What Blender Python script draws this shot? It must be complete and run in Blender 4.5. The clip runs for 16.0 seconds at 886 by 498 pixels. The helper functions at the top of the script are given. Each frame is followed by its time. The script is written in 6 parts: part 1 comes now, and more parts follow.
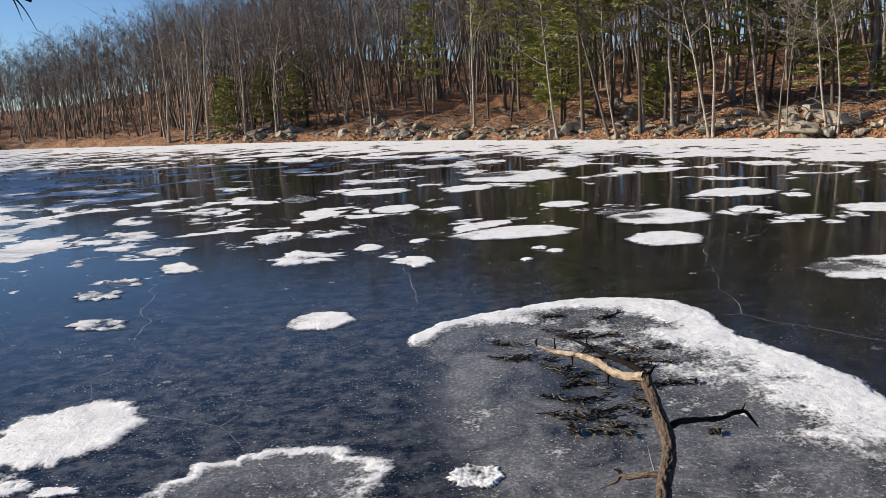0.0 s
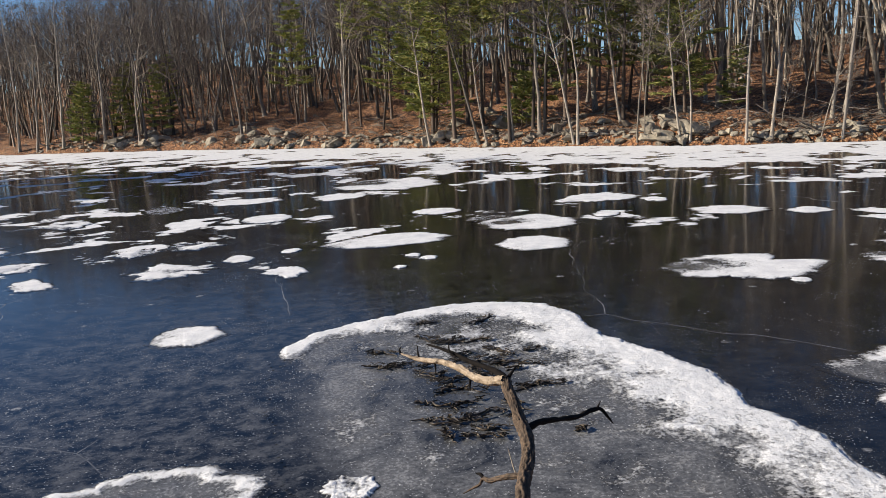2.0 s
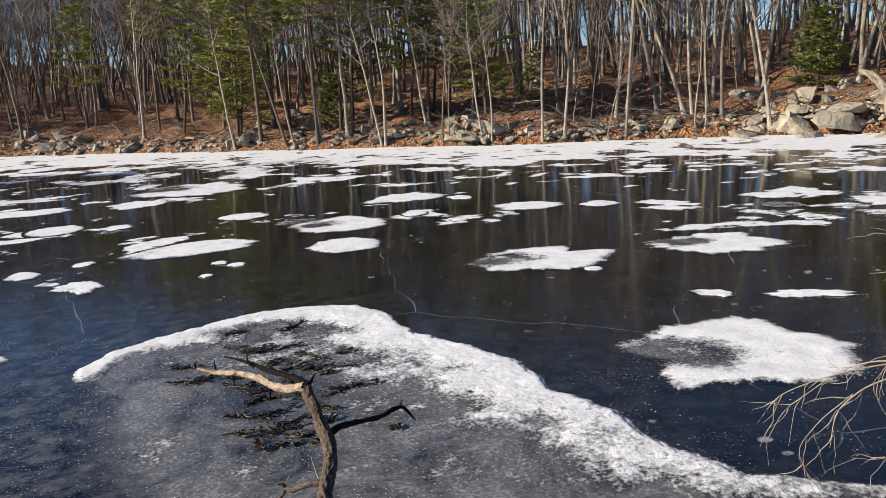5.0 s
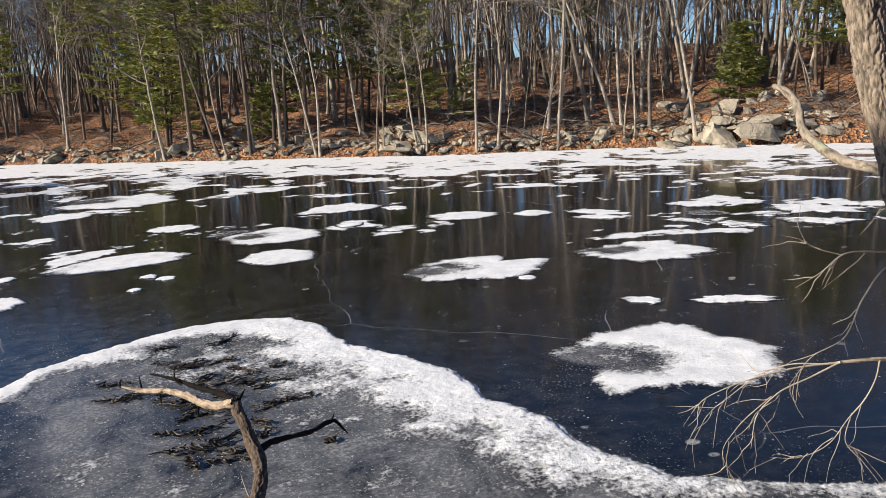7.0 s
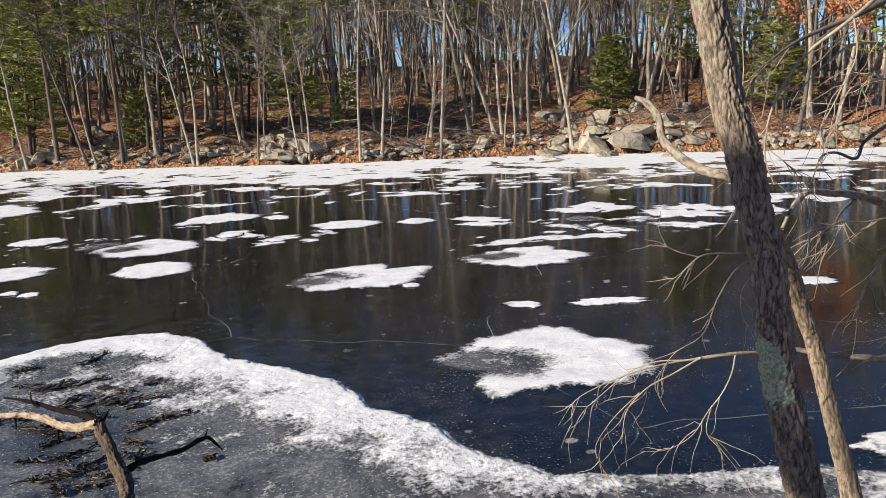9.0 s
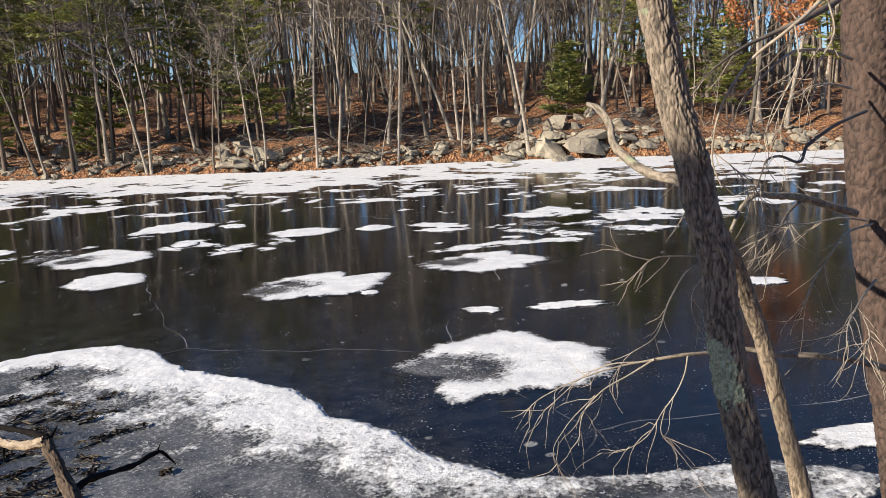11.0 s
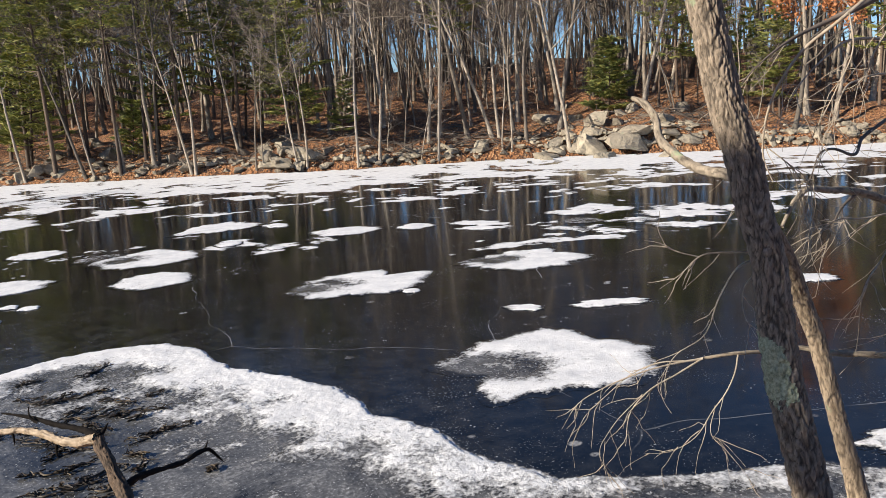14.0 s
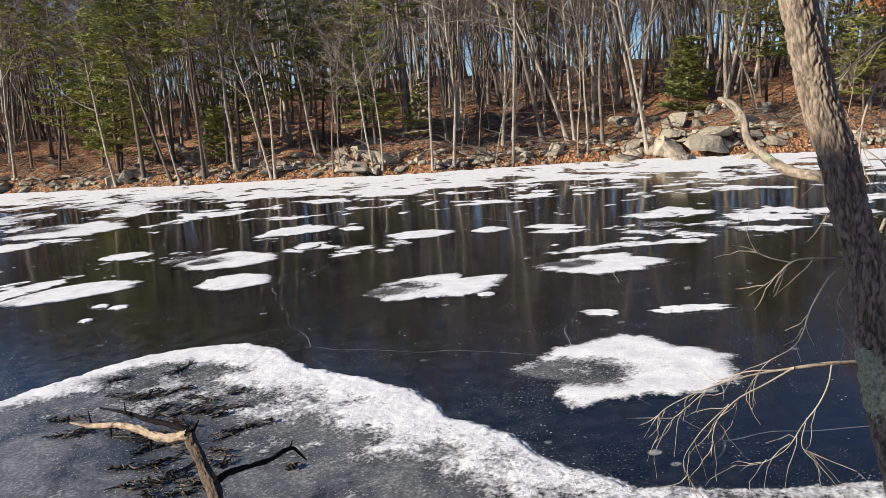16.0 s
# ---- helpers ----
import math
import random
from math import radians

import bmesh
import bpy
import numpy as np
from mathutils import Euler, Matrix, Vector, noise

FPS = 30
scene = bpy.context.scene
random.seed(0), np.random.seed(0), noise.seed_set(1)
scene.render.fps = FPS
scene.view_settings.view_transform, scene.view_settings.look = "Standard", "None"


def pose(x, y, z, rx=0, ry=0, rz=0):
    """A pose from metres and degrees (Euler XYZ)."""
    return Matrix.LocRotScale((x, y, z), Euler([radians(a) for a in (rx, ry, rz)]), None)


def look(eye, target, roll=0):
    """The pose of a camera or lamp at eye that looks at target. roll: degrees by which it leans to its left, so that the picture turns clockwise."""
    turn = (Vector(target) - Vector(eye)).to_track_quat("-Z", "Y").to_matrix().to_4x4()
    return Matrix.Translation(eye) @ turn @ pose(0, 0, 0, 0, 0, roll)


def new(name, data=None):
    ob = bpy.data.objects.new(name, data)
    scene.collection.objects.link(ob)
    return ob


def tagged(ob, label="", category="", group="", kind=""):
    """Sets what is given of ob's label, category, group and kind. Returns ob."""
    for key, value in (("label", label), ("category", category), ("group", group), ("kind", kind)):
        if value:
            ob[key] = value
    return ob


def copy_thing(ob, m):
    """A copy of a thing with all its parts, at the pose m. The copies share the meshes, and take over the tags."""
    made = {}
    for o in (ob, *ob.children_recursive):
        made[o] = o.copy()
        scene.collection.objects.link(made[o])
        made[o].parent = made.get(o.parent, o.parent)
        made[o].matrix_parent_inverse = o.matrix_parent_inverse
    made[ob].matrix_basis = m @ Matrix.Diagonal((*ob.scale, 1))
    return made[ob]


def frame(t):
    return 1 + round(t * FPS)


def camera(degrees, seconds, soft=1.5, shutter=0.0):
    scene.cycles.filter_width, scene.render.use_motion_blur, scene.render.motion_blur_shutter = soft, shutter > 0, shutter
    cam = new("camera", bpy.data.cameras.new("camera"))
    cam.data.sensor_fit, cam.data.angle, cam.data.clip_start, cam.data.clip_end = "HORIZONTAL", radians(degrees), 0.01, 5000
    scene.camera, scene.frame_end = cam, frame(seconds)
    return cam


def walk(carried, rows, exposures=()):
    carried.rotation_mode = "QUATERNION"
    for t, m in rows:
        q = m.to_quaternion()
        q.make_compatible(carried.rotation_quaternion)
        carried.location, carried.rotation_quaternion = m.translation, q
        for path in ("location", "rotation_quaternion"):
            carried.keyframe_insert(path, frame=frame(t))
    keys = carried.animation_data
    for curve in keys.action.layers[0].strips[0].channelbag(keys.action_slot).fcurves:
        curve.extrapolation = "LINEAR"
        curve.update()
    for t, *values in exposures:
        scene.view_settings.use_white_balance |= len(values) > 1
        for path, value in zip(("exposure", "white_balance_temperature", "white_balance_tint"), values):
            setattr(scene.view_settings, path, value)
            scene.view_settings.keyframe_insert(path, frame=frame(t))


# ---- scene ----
# A frozen pond in winter woods, seen from its bank: camera and walk
cam = camera(58.47, 16.0, soft=0.8)
PATH = [
    (0.0, (0.000, 0.000, 3.200), 0.00, -10.94, -3.49),
    (0.5, (0.009, 0.005, 3.199), -0.49, -11.00, -3.63),
    (1.0, (0.032, 0.010, 3.200), -2.95, -11.04, -3.54),
    (1.5, (0.052, 0.013, 3.200), -6.35, -10.97, -3.24),
    (2.0, (0.068, 0.008, 3.198), -9.08, -10.88, -3.11),
    (2.5, (0.093, 0.022, 3.190), -12.93, -11.08, -3.09),
    (3.0, (0.108, 0.014, 3.191), -16.25, -11.37, -2.88),
    (3.5, (0.112, -0.003, 3.199), -18.16, -11.49, -2.74),
    (4.0, (0.121, -0.011, 3.201), -19.98, -11.48, -2.81),
    (6.5, (0.152, -0.045, 3.217), -25.93, -11.25, -2.88),
    (7.0, (0.154, -0.050, 3.218), -27.41, -10.99, -2.71),
    (7.5, (0.161, -0.050, 3.216), -29.13, -10.73, -2.72),
    (8.0, (0.166, -0.054, 3.215), -30.99, -10.71, -2.73),
    (8.5, (0.174, -0.074, 3.218), -33.32, -10.79, -2.45),
    (9.0, (0.187, -0.083, 3.217), -35.80, -10.73, -2.15),
    (9.5, (0.188, -0.090, 3.221), -37.34, -10.54, -2.04),
    (10.0, (0.194, -0.102, 3.222), -38.47, -10.46, -2.08),
    (12.5, (0.206, -0.093, 3.222), -38.47, -10.35, -2.99),
    (13.0, (0.209, -0.083, 3.220), -37.85, -10.38, -3.19),
    (13.5, (0.202, -0.080, 3.219), -37.10, -10.46, -3.20),
    (14.0, (0.205, -0.068, 3.215), -35.83, -10.40, -3.34),
    (14.5, (0.198, -0.066, 3.220), -33.94, -10.09, -3.75),
    (15.0, (0.188, -0.049, 3.221), -31.88, -9.88, -3.95),
    (15.5, (0.175, -0.047, 3.221), -30.64, -9.80, -4.02),
    (16.0, (0.179, -0.040, 3.218), -30.49, -9.83, -3.95),
]


def aim(eye, yaw, pitch, roll):
    yaw, pitch = radians(yaw), radians(pitch)
    way = Vector((-math.sin(yaw) * math.cos(pitch), math.cos(yaw) * math.cos(pitch), math.sin(pitch)))
    return look(eye, Vector(eye) + way, roll)


walk(cam, [(t, aim(eye, yaw, pitch, roll)) for t, eye, yaw, pitch, roll in PATH], [(0.0, 0.68), (3.5, 0.68), (7.0, 0.82), (16.0, 0.82)])

# ---- world and sun ----
SUN_AZIMUTH, SUN_HEIGHT = -80.0, 25.0
world = bpy.data.worlds.new("winter_sky")
scene.world = world
world.use_nodes = True
sky = world.node_tree.nodes.new("ShaderNodeTexSky")
sky.sky_type, sky.sun_disc = "NISHITA", False
sky.sun_elevation, sky.sun_rotation = radians(SUN_HEIGHT), radians(SUN_AZIMUTH % 360)
sky.altitude, sky.air_density, sky.dust_density, sky.ozone_density = 1500.0, 1.0, 0.0, 3.0
back = world.node_tree.nodes["Background"]
back.inputs["Strength"].default_value = 0.056
tint = world.node_tree.nodes.new("ShaderNodeMix")
tint.data_type, tint.blend_type = "RGBA", "MULTIPLY"
tint.inputs[0].default_value, tint.inputs[7].default_value = 1.0, (0.83, 0.97, 1.17, 1.0)
world.node_tree.links.new(sky.outputs["Color"], tint.inputs[6])
world.node_tree.links.new(tint.outputs[2], back.inputs["Color"])
sun = new("sun", bpy.data.lights.new("sun", "SUN"))
sun.data.energy, sun.data.angle, sun.data.color = 5.0, radians(0.5), (1.0, 0.90, 0.76)
sun_way = Vector((math.sin(radians(SUN_AZIMUTH)) * math.cos(radians(SUN_HEIGHT)), math.cos(radians(SUN_AZIMUTH)) * math.cos(radians(SUN_HEIGHT)), math.sin(radians(SUN_HEIGHT))))
sun.matrix_world = look(sun_way * 200, (0, 0, 0))


# ---- materials ----
class Nodes:
    """Short calls for building one material's node tree."""

    def __init__(self, name):
        self.material = bpy.data.materials.new(name)
        self.material.use_nodes = True
        self.tree = self.material.node_tree
        self.shader = self.tree.nodes["Principled BSDF"]

    def link(self, a, b):
        self.tree.links.new(a, b)

    def set(self, socket, value):
        if isinstance(value, bpy.types.NodeSocket):
            self.link(value, socket)
        else:
            socket.default_value = value

    def put(self, name, value):
        self.set(self.shader.inputs[name], value)

    def place(self, scale=(1, 1, 1), kind="Object"):
        coords = self.tree.nodes.new("ShaderNodeTexCoord")
        mapping = self.tree.nodes.new("ShaderNodeMapping")
        mapping.inputs["Scale"].default_value = scale
        self.link(coords.outputs[kind], mapping.inputs["Vector"])
        return mapping.outputs["Vector"]

    def spot(self):
        return self.tree.nodes.new("ShaderNodeNewGeometry").outputs["Position"]

    def scaled(self, vector, scale):
        node = self.tree.nodes.new("ShaderNodeMapping")
        node.inputs["Scale"].default_value = scale
        self.link(vector, node.inputs["Vector"])
        return node.outputs["Vector"]

    def noise(self, vector, scale, detail=4, rough=0.55, twist=0.0, colour=False):
        node = self.tree.nodes.new("ShaderNodeTexNoise")
        node.inputs["Scale"].default_value, node.inputs["Detail"].default_value = scale, detail
        node.inputs["Roughness"].default_value, node.inputs["Distortion"].default_value = rough, twist
        self.link(vector, node.inputs["Vector"])
        return node.outputs["Color" if colour else "Fac"]

    def cells(self, vector, scale, feature="F1", out="Distance", random=1.0):
        node = self.tree.nodes.new("ShaderNodeTexVoronoi")
        node.feature = feature
        node.inputs["Scale"].default_value, node.inputs["Randomness"].default_value = scale, random
        self.link(vector, node.inputs["Vector"])
        return node.outputs[out]

    def math(self, op, a, b=0.0, c=0.0):
        node = self.tree.nodes.new("ShaderNodeMath")
        node.operation = op
        for socket, value in zip(node.inputs, (a, b, c)):
            self.set(socket, value)
        return node.outputs[0]

    def span(self, value, low, high, to_low=0.0, to_high=1.0):
        node = self.tree.nodes.new("ShaderNodeMapRange")
        for socket, v in zip(node.inputs, (value, low, high, to_low, to_high)):
            self.set(socket, v)
        return node.outputs[0]

    def mix(self, share, a, b, kind="MIX"):
        node = self.tree.nodes.new("ShaderNodeMix")
        node.data_type, node.blend_type = "RGBA", kind
        self.set(node.inputs[0], share)
        for socket, value in ((node.inputs[6], a), (node.inputs[7], b)):
            self.set(socket, value if isinstance(value, bpy.types.NodeSocket) else (*value, 1.0))
        return node.outputs[2]

    def ramp(self, value, stops):
        node = self.tree.nodes.new("ShaderNodeValToRGB")
        band = node.color_ramp.elements
        while len(band) < len(stops):
            band.new(0.5)
        for e, (at, colour) in zip(band, stops):
            e.position, e.color = at, (*colour, 1.0)
        self.link(value, node.inputs[0])
        return node.outputs["Color"]

    def attribute(self, name):
        node = self.tree.nodes.new("ShaderNodeAttribute")
        node.attribute_name = name
        return node.outputs["Fac"]

    def chance(self, island=False):
        if island:
            return self.tree.nodes.new("ShaderNodeNewGeometry").outputs["Random Per Island"]
        return self.tree.nodes.new("ShaderNodeObjectInfo").outputs["Random"]

    def bump(self, height, strength, distance):
        node = self.tree.nodes.new("ShaderNodeBump")
        node.inputs["Strength"].default_value, node.inputs["Distance"].default_value = strength, distance
        self.link(height, node.inputs["Height"])
        self.link(node.outputs["Normal"], self.shader.inputs["Normal"])


def ice_material():
    n = Nodes("pond_ice")
    at = n.spot()
    cover, far, frost_sheen = n.attribute("cover"), n.attribute("far"), n.attribute("frost_sheen")
    coarse = n.noise(at, 2.2, 6, 0.6)
    ragged = n.noise(at, 7.0, 8, 0.66)
    mottle = n.noise(at, 24.0, 5, 0.62)
    grain = n.noise(at, 60.0, 4, 0.6)
    rough_edge = n.math("ADD", n.math("MULTIPLY", n.math("SUBTRACT", ragged, 0.5), 1.0), n.math("MULTIPLY", n.math("SUBTRACT", mottle, 0.5), 1.0))
    rough_edge = n.math("ADD", rough_edge, n.math("MULTIPLY", n.math("SUBTRACT", coarse, 0.5), 0.7))
    near = n.span(n.math("ADD", cover, rough_edge), 0.42, 0.84)
    # wind-torn drifts towards the far shore
    drift = n.math("ADD", n.math("MULTIPLY", n.noise(at, 0.42, 6, 0.52, 0.5), 0.72), n.math("MULTIPLY", n.noise(n.scaled(at, (1.3, 1.7, 1)), 1.0, 4, 0.55), 0.28))
    limit = n.span(far, 0.0, 1.0, 0.655, 0.325)
    distant = n.math("MULTIPLY", n.span(n.math("SUBTRACT", drift, limit), 0.0, 0.022), n.span(far, 0.02, 0.06))
    # thin frost, bubbles and hairline cracks; faint also paints in a sheen of sky
    haze = n.math("MULTIPLY", n.span(n.noise(n.scaled(at, (1, 0.7, 1)), 1.3, 12, 0.78, 0.6), 0.38, 0.64, 0.08, 1.0), n.span(n.attribute("film"), 0.0, 1.0, 0.0, 0.30))
    haze = n.math("MULTIPLY", haze, n.span(mottle, 0.30, 0.70, 0.5, 1.4))
    faint = n.math("MULTIPLY", n.span(n.noise(n.scaled(at, (1, 1.15, 1)), 3.2, 12, 0.80, 0.15), 0.44, 0.78, 0.0, 0.05), n.span(frost_sheen, 0.0, 1.0, 0.25, 5.2))
    where = n.noise(at, 0.8, 6, 0.7)
    fleck = n.math("MULTIPLY", n.span(n.cells(at, 15.0), 0.20, 0.10), n.span(n.noise(at, 1.9, 5, 0.7), 0.57, 0.64))
    bubble = n.math("MULTIPLY", n.span(n.cells(at, 42.0), 0.24, 0.12), n.span(n.noise(at, 4.5, 5, 0.75), 0.54, 0.64))
    bubble = n.math("MULTIPLY", bubble, n.span(n.math("ADD", where, n.math("ADD", n.math("MULTIPLY", frost_sheen, 0.12), n.math("MULTIPLY", n.attribute("film"), 0.12))), 0.44, 0.58))
    blot = n.math("MULTIPLY", n.span(n.cells(n.scaled(at, (1, 1.25, 1)), 1.6), 0.13, 0.09), n.math("MULTIPLY", n.span(n.noise(at, 26.0, 3), 0.35, 0.6, 0.15, 0.55), n.span(n.noise(at, 0.7, 4), 0.50, 0.60)))
    bent = n.mix(1.6, at, n.noise(at, 0.45, 2, 0.5, 0.0, True), "ADD")
    crack = n.math("MULTIPLY", n.span(n.cells(bent, 0.16, "DISTANCE_TO_EDGE"), 0.0020, 0.0005), n.span(n.noise(at, 0.5, 5), 0.46, 0.60, 0.0, 0.28))
    speck = n.math("MULTIPLY", n.span(n.noise(at, 34.0, 3, 0.6), 0.62, 0.70), n.span(n.math("ADD", where, n.math("ADD", n.math("MULTIPLY", frost_sheen, 0.10), n.math("MULTIPLY", n.attribute("film"), 0.10))), 0.46, 0.66, 0.0, 0.8))
    amount = n.math("MAXIMUM", n.math("MAXIMUM", near, distant), n.math("MAXIMUM", speck, n.math("MULTIPLY", fleck, 0.75)))
    amount = n.math("MAXIMUM", amount, n.math("MAXIMUM", n.math("MULTIPLY", bubble, 0.42), n.math("MULTIPLY", blot, 0.8)))
    amount = n.math("MAXIMUM", n.math("MAXIMUM", amount, haze), n.math("MAXIMUM", crack, faint))
    white = n.ramp(n.noise(at, 3.0, 6), [(0.3, (0.60, 0.61, 0.63)), (0.7, (0.82, 0.82, 0.82))])
    white = n.mix(n.span(mottle, 0.36, 0.50, 0.30, 0.0), white, (0.52, 0.52, 0.52))
    n.put("Base Color", n.mix(amount, (0.004, 0.0045, 0.005), white))
    n.put("Roughness", n.span(amount, 0.0, 0.8, n.span(n.noise(at, 0.8, 6), 0.3, 0.7, 0.06, 0.12), 0.75))
    n.put("IOR", 1.36)
    clod = n.noise(at, 15.0, 3, 0.5)
    lump = n.math("ADD", clod, n.math("MULTIPLY", n.cells(at, 40.0), 0.35))
    n.bump(n.math("ADD", n.math("MULTIPLY", n.math("ADD", lump, n.math("MULTIPLY", grain, 0.4)), n.math("ADD", near, 0.003)), n.math("MULTIPLY", near, 0.2)), 0.6, 0.010)
    return n.material


def litter_material():
    n = Nodes("leaf_litter")
    at = n.spot()
    leaf = n.cells(at, 9.0, "F1", "Color")
    pick = n.math("ADD", n.math("MULTIPLY", leaf, 0.55), n.math("MULTIPLY", n.noise(at, 0.55, 6, 0.65), 0.6))
    tone = n.ramp(pick, [(0.26, (0.014, 0.009, 0.006)), (0.46, (0.085, 0.038, 0.018)), (0.63, (0.29, 0.125, 0.048)), (0.88, (0.48, 0.28, 0.14))])
    wear = n.mix(n.span(n.noise(at, 0.9, 5, 0.6), 0.58, 0.66), tone, (0.20, 0.17, 0.13))
    n.put("Base Color", wear)
    n.put("Roughness", 0.9)
    n.bump(n.math("ADD", n.cells(at, 9.0), n.noise(at, 3.0, 5)), 0.9, 0.10)
    return n.material


def bark_material(name, dark, light, stretch, fine=14.0, lichen=0.0, depth=0.012, vary=True, island=False):
    n = Nodes(name)
    at = n.place((1, 1, stretch))
    plates = n.noise(at, fine, 7, 0.65, 0.4)
    stains = n.noise(n.place((1, 1, 0.5)), 1.6, 5, 0.6)
    tone = n.ramp(plates, [(0.30, dark), (0.70, light)])
    tone = n.mix(n.span(stains, 0.35, 0.75, 0.0, 0.55), tone, tuple(v * 0.45 for v in light))
    if vary:
        tone = n.mix(n.span(n.chance(island), 0.35, 0.95, 0.0, 0.8), tone, tuple(v * 0.6 for v in dark))
    # hollows of the relief are coloured darker, painting in the shade of the furrows
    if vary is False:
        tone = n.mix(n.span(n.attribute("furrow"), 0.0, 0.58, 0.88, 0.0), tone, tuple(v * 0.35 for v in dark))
    if lichen:
        moss = n.span(n.noise(n.place((1, 1, 1)), 5.0, 6, 0.65), 0.66 - lichen, 0.72 - lichen)
        tone = n.mix(moss, tone, (0.24, 0.27, 0.17))
    n.put("Base Color", tone)
    n.put("Roughness", 0.88)
    n.bump(plates, 0.9, depth)
    return n.material


def needle_material():
    n = Nodes("pine_needles")
    pick = n.math("ADD", n.math("MULTIPLY", n.chance(True), 0.6), n.math("MULTIPLY", n.noise(n.place(), 0.7, 4), 0.5))
    tone = n.ramp(pick, [(0.15, (0.10, 0.14, 0.040)), (0.5, (0.28, 0.315, 0.088)), (0.9, (0.56, 0.51, 0.175))])
    n.put("Base Color", tone)
    n.put("Roughness", 0.6)
    # thin needles let part of the sun through
    glow = n.tree.nodes.new("ShaderNodeBsdfTranslucent")
    n.link(tone, glow.inputs["Color"])
    both = n.tree.nodes.new("ShaderNodeMixShader")
    both.inputs[0].default_value = 0.5
    n.link(n.shader.outputs[0], both.inputs[1])
    n.link(glow.outputs[0], both.inputs[2])
    n.link(both.outputs[0], n.tree.nodes["Material Output"].inputs["Surface"])
    return n.material


def rock_material():
    n = Nodes("weathered_rock")
    at = n.place()
    big = n.noise(at, 1.3, 8, 0.65, 0.5)
    tone = n.ramp(big, [(0.28, (0.08, 0.072, 0.06)), (0.45, (0.29, 0.25, 0.19)), (0.72, (0.50, 0.44, 0.33))])
    tone = n.mix(n.span(n.noise(at, 5.0, 6), 0.62, 0.72), tone, (0.27, 0.27, 0.19))
    tone = n.mix(n.span(n.chance(), 0.3, 1, 0, 0.45), tone, (0.16, 0.13, 0.10))
    n.put("Roughness", 0.9)
    seam = n.span(n.cells(n.mix(0.3, at, n.noise(at, 2.0, 3, 0.5, 0.0, True), "ADD"), 2.2, "DISTANCE_TO_EDGE"), 0.0, 0.03)
    n.put("Base Color", tone)
    n.bump(n.math("ADD", n.math("ADD", big, n.math("MULTIPLY", seam, 0.25)), n.noise(at, 9.0, 6, 0.6)), 1.0, 0.08)
    return n.material


def plain_material(name, stops, scale, rough=0.8, depth=0.004, stretch=1.0, shine=0.5):
    n = Nodes(name)
    at = n.place((1, 1, stretch))
    grain = n.noise(at, scale, 6, 0.6, 0.3)
    n.put("Base Color", n.ramp(grain, stops))
    n.put("Roughness", rough)
    n.put("Specular IOR Level", shine)
    n.bump(grain, 0.6, depth)
    return n.material


ICE = ice_material()
LITTER = litter_material()
BARK = bark_material("hardwood_bark", (0.085, 0.070, 0.055), (0.56, 0.48, 0.38), 0.25)
BARK_DEEP = bark_material("woodland_bark", (0.058, 0.046, 0.036), (0.35, 0.29, 0.225), 0.25, island=True)
BARK_PINE = bark_material("pine_bark", (0.06, 0.042, 0.03), (0.20, 0.145, 0.105), 0.35)
BARK_PALE = bark_material("pale_dead_bark", (0.20, 0.17, 0.14), (0.48, 0.42, 0.35), 0.2)
TWIG = plain_material("twig_bark", [(0.3, (0.045, 0.035, 0.028)), (0.7, (0.18, 0.145, 0.118))], 4.0)
NEEDLE = needle_material()
ROCK = rock_material()
LOG = bark_material("log_bark", (0.10, 0.085, 0.065), (0.38, 0.32, 0.25), 0.4)


# ---- geometry helpers ----
class Geo:
    """Gathers vertices and triangles for one mesh."""

    def __init__(self):
        self.points, self.faces, self.count, self.values = [], [], 0, {}

    def add(self, points, faces):
        self.points.append(np.asarray(points, float).reshape(-1, 3))
        self.faces.append(np.asarray(faces, int).reshape(-1, 3) + self.count)
        self.count += len(self.points[-1])

    def arrays(self):
        return np.concatenate(self.points), np.concatenate(self.faces)

    def mesh(self, name, material, smooth=True, **values):
        points, faces = self.arrays()
        return made_mesh(name, points, faces, material, smooth, **self.values, **values)


def made_mesh(name, points, faces, material, smooth=True, **values):
    data = bpy.data.meshes.new(name)
    data.vertices.add(len(points))
    data.vertices.foreach_set("co", np.asarray(points, np.float32).ravel())
    data.loops.add(faces.size)
    data.loops.foreach_set("vertex_index", faces.astype(np.int32).ravel())
    data.polygons.add(len(faces))
    data.polygons.foreach_set("loop_start", np.arange(0, faces.size, 3, dtype=np.int32))
    data.polygons.foreach_set("use_smooth", np.full(len(faces), smooth))
    for key, row in values.items():
        data.attributes.new(key, "FLOAT", "POINT").data.foreach_set("value", np.asarray(row, np.float32).ravel())
    data.materials.append(material)
    data.update(calc_edges=True)
    return data


def child(name, data, parent, label=""):
    ob = new(name, data)
    ob.parent = parent
    return tagged(ob, label)


def grid_faces(rows, columns, closed=False):
    a = np.arange(rows * columns).reshape(rows, columns)
    if closed:
        a = np.concatenate([a, a[:, :1]], 1)
    p, q, r, s = a[:-1, :-1].ravel(), a[:-1, 1:].ravel(), a[1:, 1:].ravel(), a[1:, :-1].ravel()
    return np.concatenate([np.stack([p, q, r], 1), np.stack([p, r, s], 1)])


